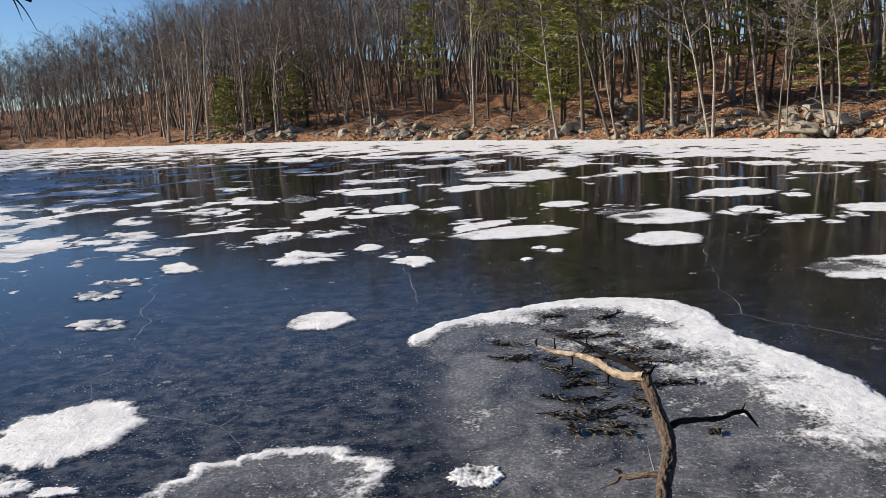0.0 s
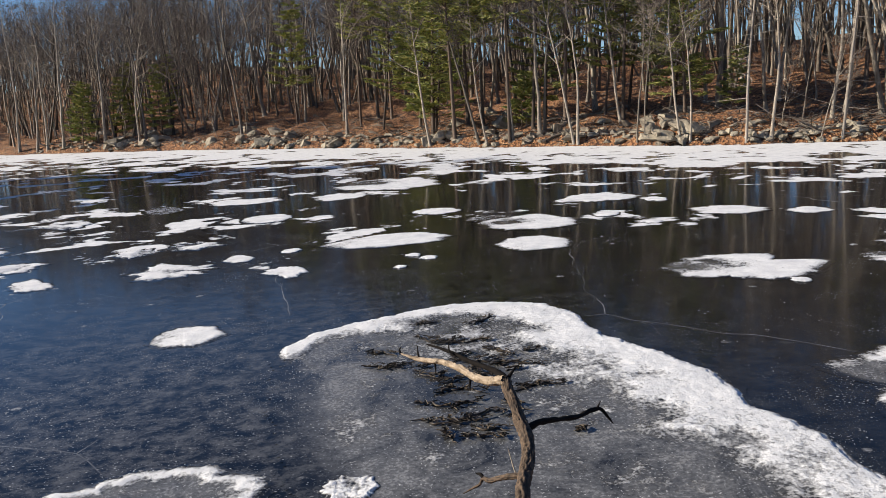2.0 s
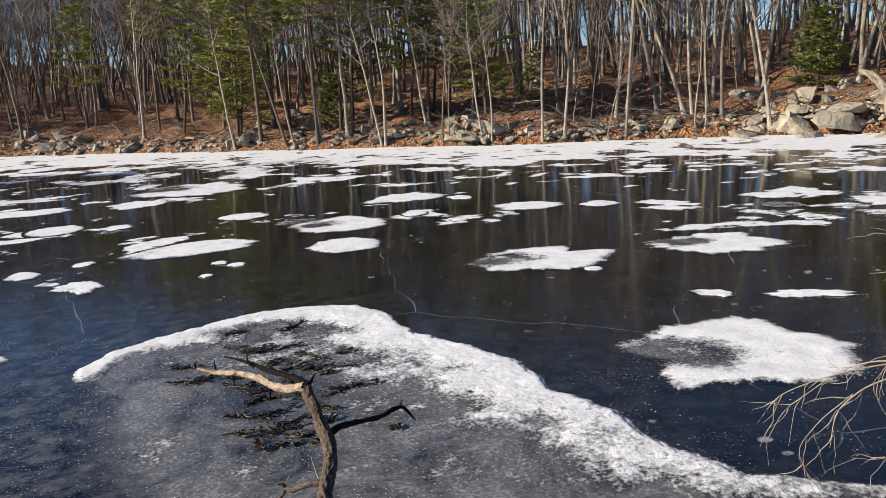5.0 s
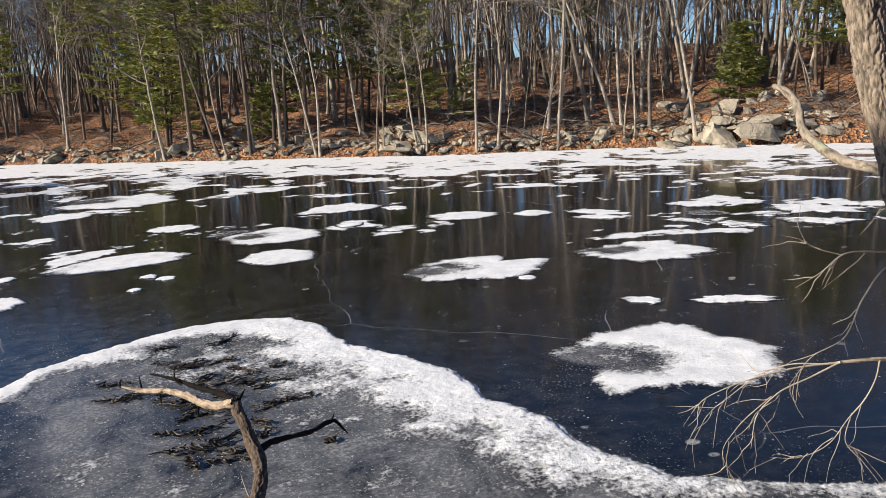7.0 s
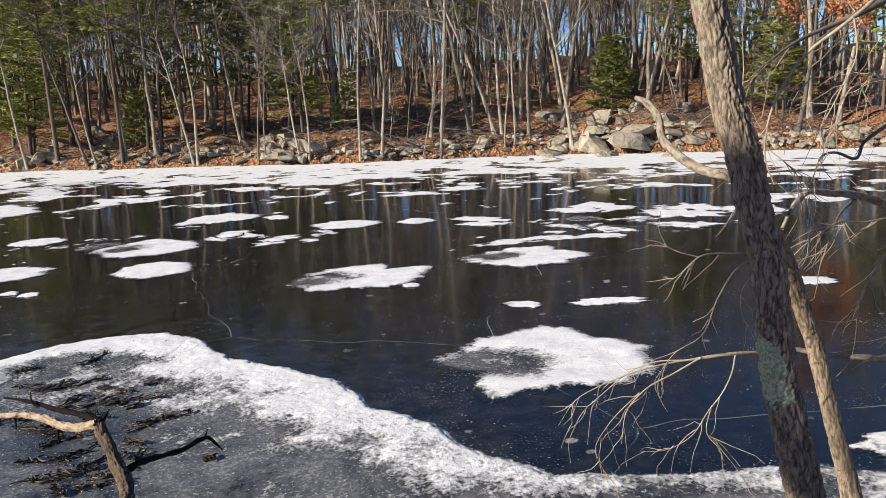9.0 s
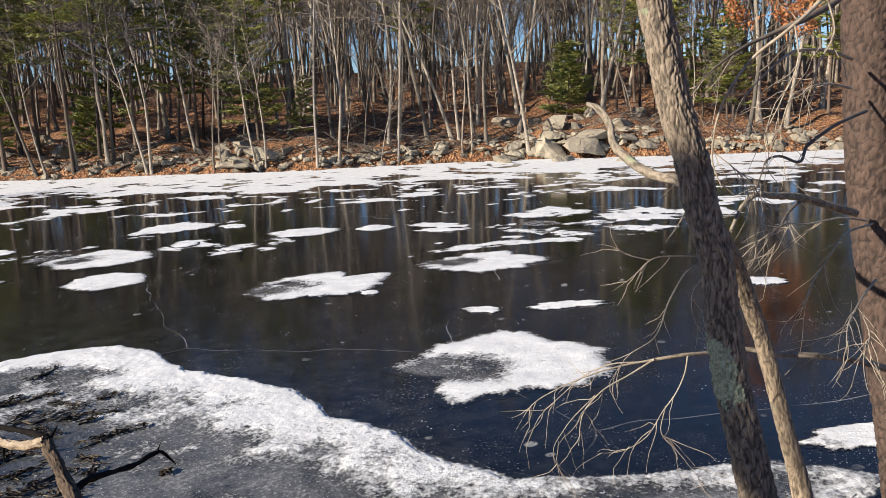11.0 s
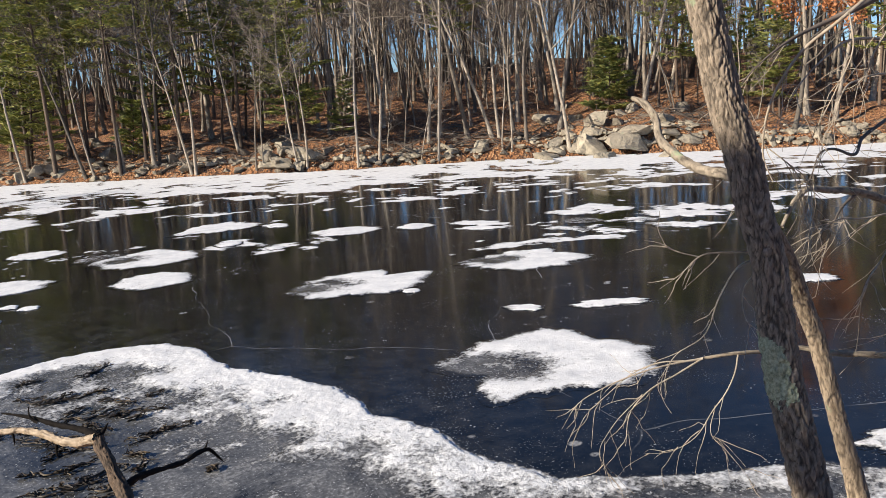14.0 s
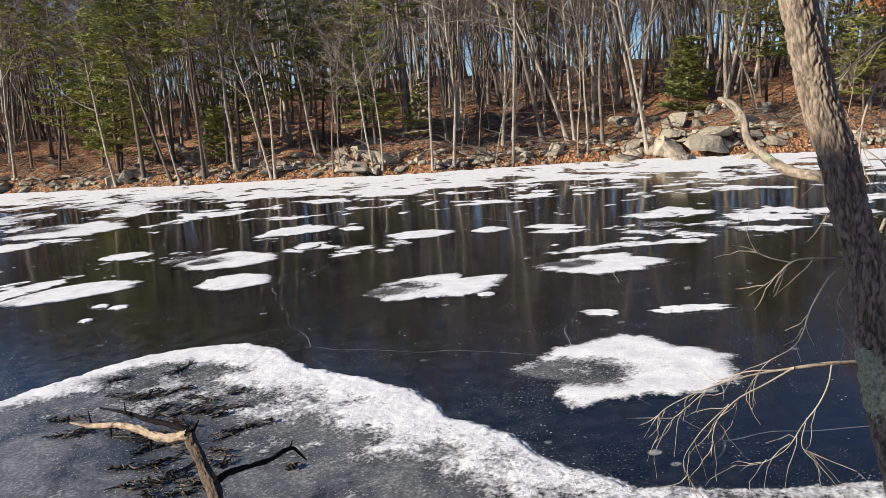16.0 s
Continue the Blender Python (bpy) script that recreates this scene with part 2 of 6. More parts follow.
def smoothed(rows, count):
    """A curve through the rows (place and radius), resampled to count rows."""
    rows = np.asarray(rows, float)
    steps = np.r_[0, np.cumsum(np.linalg.norm(np.diff(rows[:, :3], axis=0), axis=1))]
    slopes = np.gradient(rows, steps, axis=0)
    out = []
    for s in np.linspace(0, steps[-1], count):
        k = min(max(np.searchsorted(steps, s) - 1, 0), len(rows) - 2)
        h = steps[k + 1] - steps[k]
        u = (s - steps[k]) / h
        out.append((2 * u**3 - 3 * u**2 + 1) * rows[k] + (u**3 - 2 * u**2 + u) * h * slopes[k] + (3 * u**2 - 2 * u**3) * rows[k + 1] + (u**3 - u**2) * h * slopes[k + 1])
    out = np.array(out)
    out[:, 3] = np.maximum(out[:, 3], 0.0004)
    return out


def tube(geo, line, radii, sides, relief=None, caps=True):
    line, radii = np.asarray(line, float), np.asarray(radii, float)
    along = np.gradient(line, axis=0)
    along /= np.linalg.norm(along, axis=1, keepdims=True) + 1e-12
    ref = np.where(np.abs(along[:, 2:]) > 0.8, [[1.0, 0, 0]], [[0, 0, 1.0]])
    if np.abs(along[:, 2]).mean() > 0.6:
        ref = np.tile([[1.0, 0.15, 0]], (len(line), 1))
    u = np.cross(along, ref)
    u /= np.linalg.norm(u, axis=1, keepdims=True) + 1e-12
    v = np.cross(along, u)
    turn = np.linspace(0, 2 * np.pi, sides, endpoint=False)
    size = radii[:, None] * (np.ones((1, sides)) if relief is None else relief)
    ring = line[:, None] + size[..., None] * (np.cos(turn)[None, :, None] * u[:, None] + np.sin(turn)[None, :, None] * v[:, None])
    points = np.concatenate([ring.reshape(-1, 3), line[:1], line[-1:]])
    faces = grid_faces(len(line), sides, True)[:, ::-1]
    if not caps:
        geo.add(points[:-2], faces)
        return
    a, b = len(line) * sides, len(line) * sides + 1
    k = np.arange(sides)
    low = np.stack([np.full(sides, a), k, (k + 1) % sides], 1)[:, ::-1]
    high = np.stack([np.full(sides, b), (len(line) - 1) * sides + (k + 1) % sides, (len(line) - 1) * sides + k], 1)[:, ::-1]
    geo.add(points, np.concatenate([faces, low, high]))


def spikes(geo, starts, ways, radius):
    """Many thin three-sided twigs at once."""
    starts, ways = np.asarray(starts, float), np.asarray(ways, float)
    n = len(starts)
    radius = np.broadcast_to(np.asarray(radius, float), (n,))[:, None]
    unit = ways / (np.linalg.norm(ways, axis=1, keepdims=True) + 1e-9)
    u = np.cross(unit, np.where(np.abs(unit[:, 2:]) > 0.8, [[1.0, 0, 0]], [[0, 0, 1.0]]))
    u /= np.linalg.norm(u, axis=1, keepdims=True)
    v = np.cross(unit, u)
    corner = [starts + radius * (math.cos(a) * u + math.sin(a) * v) for a in (0, 2.0944, 4.1888)]
    points = np.stack([*corner, starts + ways], 1).reshape(-1, 3)
    base = np.arange(n)[:, None] * 4
    faces = np.concatenate([base + [[0, 1, 3]], base + [[1, 2, 3]], base + [[2, 0, 3]]])
    geo.add(points, faces)


def ground_at(x, y):
    return float(ground(x, y))


# ---- terrain and ice ----
SHORE = [
    (-52, 97), (-42, 91), (-31, 83), (-20, 76), (-10.4, 69.4), (-3.2, 62.5), (3.1, 56.8), (8.0, 51.6),
    (13.2, 45.9), (18, 41.6), (22.3, 37.3), (26, 35.4), (29.2, 33.2), (31.8, 30.8), (36, 25.5), (42.2, 19.5),
    (50, 12), (46, 4), (30, -1), (18, -1), (10, 0.2), (6.2, 1.2), (4.4, 1.8), (3, 2.2),
    (0, 2.6), (-3, 2.9), (-6, 2.6), (-12, 4.5), (-24, 16), (-30, 28), (-33, 42), (-42, 58), (-56, 80), (-60, 92),
]


def shore_distance(x, y):
    """Metres outside the pond's edge; negative on the ice."""
    x, y = np.asarray(x, float), np.asarray(y, float)
    best, inside = np.full(x.shape, 1e9), np.zeros(x.shape, bool)
    for (ax, ay), (bx, by) in zip(SHORE, SHORE[1:] + SHORE[:1]):
        dx, dy = bx - ax, by - ay
        k = np.clip(((x - ax) * dx + (y - ay) * dy) / (dx * dx + dy * dy), 0, 1)
        best = np.minimum(best, np.hypot(x - ax - k * dx, y - ay - k * dy))
        if ay != by:
            inside ^= ((ay > y) != (by > y)) & (x < ax + (y - ay) * dx / dy)
    wave = 0.22 * np.sin(0.9 * x + 0.4 * y) * np.sin(0.7 * y - 0.5 * x + 1) + 0.12 * np.sin(2.3 * x + 1.9 * y)
    return np.where(inside, -best, best) + np.where(y > 12, wave, 0)


def ground(x, y):
    """Height of the banks and hills over the ice."""
    x, y = np.asarray(x, float), np.asarray(y, float)
    d = shore_distance(x, y)
    out = np.maximum(d, 0)
    left = np.clip((12 - x) / 40, 0, 1) * np.clip((x + 75) / 40, 0.25, 1)
    far = 0.62 * (1 - np.exp(-out / 0.5)) + 0.085 * np.minimum(out, 32) + 0.02 * np.clip(out - 32, 0, 60)
    west = np.clip((np.degrees(np.arctan2(x, y)) + 30) / 18, 0.1, 1)
    far = far + (0.07 + left * 0.09) * west * np.clip(out - 8, 0, 55)
    far = far + 1.15 * np.exp(-((x - 38) / 5.5) ** 2 - ((y - 31) / 4.5) ** 2)
    far = far + 0.5 * np.exp(-((x - 21.5) / 3) ** 2 - ((y - 42) / 2.4) ** 2)
    rough = 0.28 * np.sin(0.55 * x + 1.3) * np.sin(0.48 * y) + 0.16 * np.sin(1.25 * x - 0.7 * y) + 0.09 * np.sin(2.6 * x + 2.1 * y + 0.5) * np.sin(1.9 * y - x)
    far = far + rough * np.clip(out / 3, 0, 1)
    near = 1.75 * (1 - np.exp(-out / 1.5)) + 0.03 * out
    share = np.clip((y - 6) / 10, 0, 1)
    high = near + (far - near) * share
    return np.where(d > 0, high, np.maximum(d, -1.5) * 0.5)


def stretch(low, fine_low, fine_high, high, step):
    fine = np.arange(fine_low, fine_high + step, step)
    out = np.geomspace(1, 1 + high - fine_high, 14)[1:] - 1
    back = np.geomspace(1, 1 + fine_low - low, 14)[1:] - 1
    return np.concatenate([fine_low - back[::-1], fine, fine_high + out])


def build_ground():
    xs, ys = stretch(-900, -62, 62, 900, 0.6), stretch(-700, -6, 112, 1200, 0.6)
    x, y = np.meshgrid(xs, ys)
    z = ground(x, y)
    points = np.stack([x, y, z], -1).reshape(-1, 3)
    ob = new("ground", made_mesh("ground", points, grid_faces(len(ys), len(xs)), LITTER))
    tagged(ob, "wooded pond bank covered in rusty brown leaf litter", "ground", kind="structure")


def frost_sheen_at(x, y):
    """How far the ice by the near bank is whitened, as frosting and as painted sky reflection."""
    return np.exp(-((x + 2.5) / 5.5) ** 2 - ((y - 8) / 6) ** 2)


def build_ice():
    xs, ys = np.linspace(-66, 54, 181), np.linspace(-4, 100, 157)
    x, y = np.meshgrid(xs, ys)
    d = -shore_distance(x, y)
    span = np.hypot(x, y)
    # share of the ice that is snowed over: almost all by the far shore, less and less towards the middle
    east = np.clip((x + 6) / 16, 0, 1)
    band = np.interp(d, [0, 0.35, 0.8, 3.0, 6, 11, 17, 22, 27], [0.0, 0.3, 0.95, 0.84, 0.64, 0.48, 0.27, 0.10, 0.0])
    wide = np.interp(d, [0, 0.6, 1.2, 6.0, 14, 26, 40], [0.0, 0.4, 0.92, 0.72, 0.46, 0.24, 0.08])
    far = (east * band + (1 - east) * wide) * np.clip((span - 15) / 6, 0, 1) * (y > 11)
    left = np.clip((-x - 1) / 5, 0, 1) * np.clip((span - 11) / 5, 0, 1) * (y > 9)
    far = np.maximum(far, 0.13 * left)
    frost_sheen = frost_sheen_at(x, y)
    points = np.stack([x, y, 0 * x], -1).reshape(-1, 3)
    ob = new("ice", made_mesh("ice", points, grid_faces(len(ys), len(xs)), ICE, far=far, frost_sheen=frost_sheen))
    tagged(ob, "dark glossy pond ice with drifts of old snow", "ice", kind="structure")


build_ground()
build_ice()


# ---- snow patches on the ice ----
def snow_patch(x, y, a, b, turn, look_like="solid", ragged=0.10, seed=0, label="thin white patch of old snow on dark ice", lobes=()):
    near = math.hypot(x, y)
    segs, rings = (160, 30) if near < 9.5 else (96, 16) if near < 16 else (56, 9)
    angle = np.linspace(0, 2 * np.pi, segs, endpoint=False)
    rim = np.array([1 + ragged * 1.9 * noise.fractal(Vector((1.5 * math.cos(q) + seed * 3.1, 1.5 * math.sin(q), seed)), 0.7, 2.0, 7) for q in angle])
    for at, size, wide in lobes:
        off = (np.degrees(angle) - at + 180) % 360 - 180
        rim = rim + size * np.exp(-(off / wide) ** 2)
    share = np.r_[0.0, np.linspace(0.10, 1.12, rings)]
    rho = 0.93 * share[:, None] * rim[None]
    lx, ly = a * rho * np.cos(angle), b * rho * np.sin(angle)
    c, s = math.cos(radians(turn)), math.sin(radians(turn))
    px, py = x + c * lx - s * ly, y + s * lx + c * ly
    blotch = np.array([noise.fractal(Vector((1.7 * p, 1.7 * q, seed)), 0.7, 2.0, 5) for p, q in zip(px.ravel(), py.ravel())]).reshape(lx.shape)
    edge = np.clip((1.12 - share[:, None]) / 0.24, 0, 1) * np.ones_like(px)
    inner = np.clip(1 - share[:, None], 0, 1) * np.ones_like(px)
    # the windward side of a patch is worn thin
    worn = np.clip(-lx / a, 0, 1) * np.clip(0.6 + 1.5 * blotch, 0, 1)
    if look_like == "solid":
        cover = edge * (1.08 - 0.46 * worn)
    elif look_like == "scrap":
        cover = edge * np.clip(0.78 + 0.85 * blotch, 0, 1.05)
    elif look_like == "dull":
        cover = 0.50 * edge
    elif look_like == "rim":
        away = np.clip(0.75 + 0.7 * ly / b, 0.1, 1)
        cover = (0.30 + 0.25 * blotch) * edge + 0.75 * away * np.exp(-np.abs((inner - 0.06) / 0.17) ** 1.8) * edge
    elif look_like == "gap":
        hole = np.exp(-(((lx / a + 0.42) / 0.55) ** 2 + ((ly / b + 0.16) / 0.46) ** 2) ** 1.5)
        hole = np.clip(hole * (1.1 + 0.7 * blotch), 0, 1.15)
        cover = edge * (1.08 - 0.80 * hole)
    else:
        hole = np.exp(-(((lx / a + 0.42) / 0.46) ** 2 + ((ly / b - 0.22) / 0.42) ** 2))
        cover = edge * (1.06 - 0.66 * np.clip(hole * (1.2 + blotch), 0, 1.1) - 0.25 * worn)
    film = np.clip(inner / 0.12, 0, 1) * (0.9 if look_like in ("rim", "gap", "ring") else 0.3)
    crust = np.clip(cover - 0.3, 0, 1)
    z = 0.003 + (0.016 * crust + 0.006 * crust * np.clip(1 + 3 * blotch, 0, 2)) * (look_like != "dull")
    points = np.stack([px, py, z], -1).reshape(-1, 3)
    ob = new("snow_patch", made_mesh("snow_patch", points, grid_faces(len(share), segs, True)[:, ::-1], ICE, cover=cover, film=film, frost_sheen=frost_sheen_at(px, py)))
    tagged(ob, label, "snow patch", "snow patches on the ice")


snow_patch(1.73, 18.03, 1.59, 0.82, 5, "solid", 0.1, 0)
snow_patch(4.64, 16.26, 0.84, 0.83, -11, "solid", 0.1, 1)
snow_patch(5.33, 19.04, 1.27, 1.23, -8, "ring", 0.1, 2)
snow_patch(4.57, 20.03, 0.69, 0.64, -10, "dull", 0.1, 3)
snow_patch(3.46, 22.13, 0.72, 0.73, -10, "solid", 0.1, 4)
snow_patch(-1.33, 23.22, 0.76, 0.89, 8, "solid", 0.1, 5)
snow_patch(-1.88, 11.48, 0.52, 0.56, 4, "solid", 0.1, 6)
snow_patch(-1.64, 17.19, 0.34, 0.42, 6, "solid", 0.12, 7)
snow_patch(-0.56, 15.45, 0.42, 0.51, 15, "solid", 0.19, 8)
snow_patch(-0.54, 17.68, 0.24, 0.28, -14, "solid", 0.12, 9)
snow_patch(-4.82, 27.03, 0.74, 1.05, 17, "dull", 0.1, 10)
snow_patch(-2.37, 27.93, 1.46, 0.85, -7, "solid", 0.19, 11)
snow_patch(0.95, 27.30, 1.03, 0.95, -1, "solid", 0.19, 12)
snow_patch(2.92, 30.52, 2.27, 2.20, -22, "ring", 0.15, 13)
snow_patch(-5.51, 16.14, 0.39, 0.64, 32, "solid", 0.19, 14)
snow_patch(-8.64, 20.67, 1.24, 1.06, 11, "scrap", 0.31, 15)
snow_patch(-6.57, 18.29, 0.64, 0.62, 9, "scrap", 0.25, 16)
snow_patch(-7.40, 25.10, 0.81, 0.86, 7, "scrap", 0.25, 17)
snow_patch(-5.47, 12.01, 0.55, 0.32, -25, "scrap", 0.25, 18)
snow_patch(-6.22, 15.01, 0.35, 0.43, 50, "scrap", 0.31, 19)
snow_patch(-6.32, 14.09, 0.38, 0.50, 67, "scrap", 0.31, 20)
snow_patch(-2.94, 16.46, 0.76, 0.62, -5, "scrap", 0.37, 21)
snow_patch(-4.11, 19.00, 0.44, 0.56, -3, "scrap", 0.31, 22)
snow_patch(-2.87, 19.45, 0.60, 0.67, 32, "scrap", 0.31, 23)
snow_patch(1.98, 16.02, 0.18, 0.18, -21, "solid", 0.19, 24)
snow_patch(2.25, 15.63, 0.20, 0.17, -4, "solid", 0.19, 25)
snow_patch(1.60, 14.97, 0.14, 0.13, -9, "solid", 0.19, 26)
snow_patch(-4.02, 7.78, 0.78, 0.90, 9, "solid", 0.10, 27)
snow_patch(-4.15, 6.58, 0.38, 0.26, 12, "scrap", 0.25, 54)
snow_patch(-3.52, 6.42, 0.24, 0.11, 8, "solid", 0.25, 55)
snow_patch(-1.64, 6.26, 1.16, 0.77, 5, "rim", 0.12, 28)
snow_patch(0.17, 6.27, 0.27, 0.24, -4, "scrap", 0.14, 29)
snow_patch(7.36, 12.55, 1.42, 1.02, -13, "ring", 0.10, 30, lobes=((39, -0.30, 14), (14, 0.14, 12)))
snow_patch(7.68, 11.30, 0.17, 0.19, -44, "solid", 0.1, 31)
snow_patch(10.37, 18.49, 0.99, 0.72, -24, "solid", 0.12, 32)
snow_patch(7.45, 19.29, 0.38, 0.41, -34, "solid", 0.12, 33)
snow_patch(7.93, 17.67, 0.31, 0.24, -25, "solid", 0.2, 34)
snow_patch(8.01, 22.75, 1.16, 0.44, 35, "solid", 0.25, 35)
snow_patch(9.66, 21.21, 0.36, 0.47, -1, "solid", 0.19, 36)
snow_patch(10.76, 11.84, 1.26, 0.96, -25, "ring", 0.15, 37)
snow_patch(6.68, 6.89, 1.41, 1.19, -42, "gap", 0.13, 38, lobes=((212, -0.10, 18), (150, -0.18, 16), (252, 0.05, 8)))
snow_patch(8.22, 8.95, 0.35, 0.19, -54, "solid", 0.19, 39)
snow_patch(9.23, 8.23, 0.61, 0.25, -31, "solid", 0.25, 40)
snow_patch(12.00, 17.49, 0.52, 0.53, -50, "solid", 0.12, 41)
snow_patch(12.83, 15.73, 0.67, 0.31, -48, "solid", 0.19, 42)
snow_patch(14.17, 13.70, 0.70, 0.46, -54, "scrap", 0.31, 43)
snow_patch(14.42, 12.63, 0.51, 0.38, -57, "scrap", 0.31, 44)
snow_patch(15.22, 14.40, 0.57, 0.51, -50, "dull", 0.12, 45)
snow_patch(15.96, 13.27, 0.73, 0.45, -31, "scrap", 0.31, 46)
snow_patch(17.49, 13.12, 1.04, 0.77, -56, "solid", 0.31, 47)
snow_patch(16.05, 11.90, 0.81, 0.45, -50, "scrap", 0.31, 48)
snow_patch(8.53, 22.31, 1.18, 0.93, 16, "solid", 0.25, 49)
snow_patch(7.68, 2.81, 0.82, 0.27, -27, "solid", 0.15, 50)
snow_patch(12.67, 6.80, 0.41, 0.35, -36, "solid", 0.25, 51)
snow_patch(16.21, 15.66, 0.76, 0.59, -47, "solid", 0.19, 52)


def build_island():
    """The large frosted sheet with a thick white rim, frozen round the twigs."""
    outline = [
        (-0.55, 8.4), (-0.62, 9.8), (-0.50, 10.45), (-0.12, 10.95), (0.50, 11.3), (1.10, 11.55), (2.0, 11.88), (2.85, 11.82), (3.45, 11.35),
        (3.76, 10.55), (3.66, 9.64), (3.78, 9.2), (4.12, 8.68), (4.34, 7.97), (4.32, 7.42), (4.22, 6.88), (4.42, 6.43), (4.43, 5.75),
        (4.46, 5.1), (4.58, 4.5), (5.12, 4.2), (5.45, 3.95), (5.9, 3.55), (6.5, 3.35), (6.9, 2.4), (5.6, 2.3), (3, 2.6), (0.4, 4.4), (-0.3, 6.3),
    ]
    step = 0.03
    xs, ys = np.arange(-1.1, 7.3, step), np.arange(2.2, 12.3, step)
    x, y = np.meshgrid(xs, ys)
    best, inside = np.full(x.shape, 1e9), np.zeros(x.shape, bool)
    for (ax, ay), (bx, by) in zip(outline, outline[1:] + outline[:1]):
        dx, dy = bx - ax, by - ay
        k = np.clip(((x - ax) * dx + (y - ay) * dy) / (dx * dx + dy * dy), 0, 1)
        best = np.minimum(best, np.hypot(x - ax - k * dx, y - ay - k * dy))
        if ay != by:
            inside ^= ((ay > y) != (by > y)) & (x < ax + (y - ay) * dx / dy)
    s = np.where(inside, best, -best)
    wob = np.array([[noise.fractal(Vector((1.4 * u, 1.4 * v, 3)), 0.7, 2.0, 6) for u in xs] for v in ys])
    s = s + 0.10 * wob
    # the rim is widest along the far and right-hand edge and fades out on the left
    east = np.clip((x - 0.1) / 1.4, 0, 1)
    south = np.clip((4.9 - y) / 0.7, 0, 1)
    width = (0.40 + 0.80 * east) * (1 - 0.58 * south)
    rim = np.clip(1.40 - 0.95 * s / width + 0.45 * wob, 0, 1.05)
    dim = np.clip((y - 8.9 + 0.5 * x) / 1.2, 0, 1) * (1 - east) + east
    rim = rim * dim * (1 - 0.10 * south) * (1 - 0.26 * np.clip((7.4 - y) / 1.6, 0, 1))
    pocket = np.exp(-((x - 1.75) / 0.60) ** 2 - ((y - 11.02) / 0.32) ** 2)
    rim = rim * (1 - 0.62 * pocket)
    inner = 0.25 + 0.30 * wob + 0.16 * np.clip((x - 1.2) / 1.6, 0, 1) * np.clip((y - 6.2) / 2, 0, 1)
    frosty = np.exp(-((x - 1.3) / 1.0) ** 2 - ((y - 9.9) / 0.5) ** 2)
    inner = inner + 0.16 * frosty
    pool = np.exp(-((x - 1.65) / 0.75) ** 2 - ((y - 8.4) / 1.1) ** 2)
    inner = inner + 0.30 * np.exp(-((x - 2.35) / 0.7) ** 2 - ((y - 8.9) / 1.3) ** 2)
    inner = inner * (1 - 0.55 * pool)
    cover = np.clip(s / 0.05 + 0.5, 0, 1) * np.maximum(inner, rim)
    cover = cover * np.clip(s / (0.06 + 0.7 * np.clip((0.8 - x) / 1.0, 0, 1) * np.clip((10.2 - y) / 1.0, 0, 1)) + 0.3, 0, 1)
    film = np.clip(s / (0.08 + 0.6 * np.clip((0.8 - x) / 1.0, 0, 1) * np.clip((10.2 - y) / 1.0, 0, 1)), 0, 1) * (1 - 0.5 * pool)
    faces = grid_faces(len(ys), len(xs))
    flat = np.stack([x, y, 0.004 + 0 * x], -1).reshape(-1, 3)

    def part_of(keep, points, name):
        chosen = faces[keep.ravel()[faces].all(1)]
        used, back_index = np.unique(chosen, return_inverse=True)
        p = points[used]
        return made_mesh(name, p, back_index.reshape(-1, 3), ICE, cover=cover.ravel()[used], film=film.ravel()[used], frost_sheen=frost_sheen_at(p[:, 0], p[:, 1]))

    sheet = tagged(new("frost_sheet", part_of(s > -0.06, flat, "frost_sheet")), "grey frosted ice sheet with a thick white snowy rim", "snow patch")
    fine = np.array([[noise.fractal(Vector((11 * u, 11 * v, 5)), 0.7, 2.0, 3) for u in xs] for v in ys])
    thick = np.clip((rim * np.clip(s / 0.10, 0, 1) - 0.38) / 0.4, 0, 1)
    high = flat.copy()
    high[:, 2] = (0.002 + thick * (0.024 + 0.006 * np.clip(wob, -1, 1) + 0.005 * fine)).ravel()
    child("snow_rim", part_of(thick > 0.02, high, "snow_rim"), sheet, "thick granular white snow crust")


build_island()
STEM = [
    (0.657, 2.330, 1.890, 0.0300), (0.671, 2.379, 1.899, 0.0294), (0.705, 2.468, 1.907, 0.0293), (0.742, 2.558, 1.922, 0.0301), (0.759, 2.623, 1.947, 0.0296), (0.762, 2.679, 1.971, 0.0310), (0.755, 2.728, 2.001, 0.0281), (0.750, 2.792, 2.045, 0.0274), (0.743, 2.839, 2.075, 0.0265), (0.748, 2.879, 2.096, 0.0246),
]
HANG_SPURS = [
    [(0.508, 3.145, 2.116, 0.0058), (0.509, 3.136, 2.089, 0.0040), (0.508, 3.127, 2.063, 0.0016)],
    [(0.624, 2.975, 2.080, 0.0058), (0.619, 2.966, 2.055, 0.0040), (0.619, 2.959, 2.037, 0.0016)],
    [(0.379, 3.267, 2.119, 0.0054), (0.376, 3.273, 2.137, 0.0040), (0.385, 3.276, 2.150, 0.0016)],
    [(0.451, 3.216, 2.115, 0.0049), (0.449, 3.222, 2.133, 0.0036), (0.450, 3.231, 2.161, 0.0016)],
]
DARK_ARM = [
    (0.750, 2.879, 2.096, 0.0246), (0.727, 2.923, 2.112, 0.0179), (0.688, 2.989, 2.121, 0.0138), (0.649, 3.061, 2.122, 0.0116), (0.601, 3.138, 2.133, 0.0098), (0.553, 3.202, 2.144, 0.0076), (0.495, 3.265, 2.152, 0.0036),
]
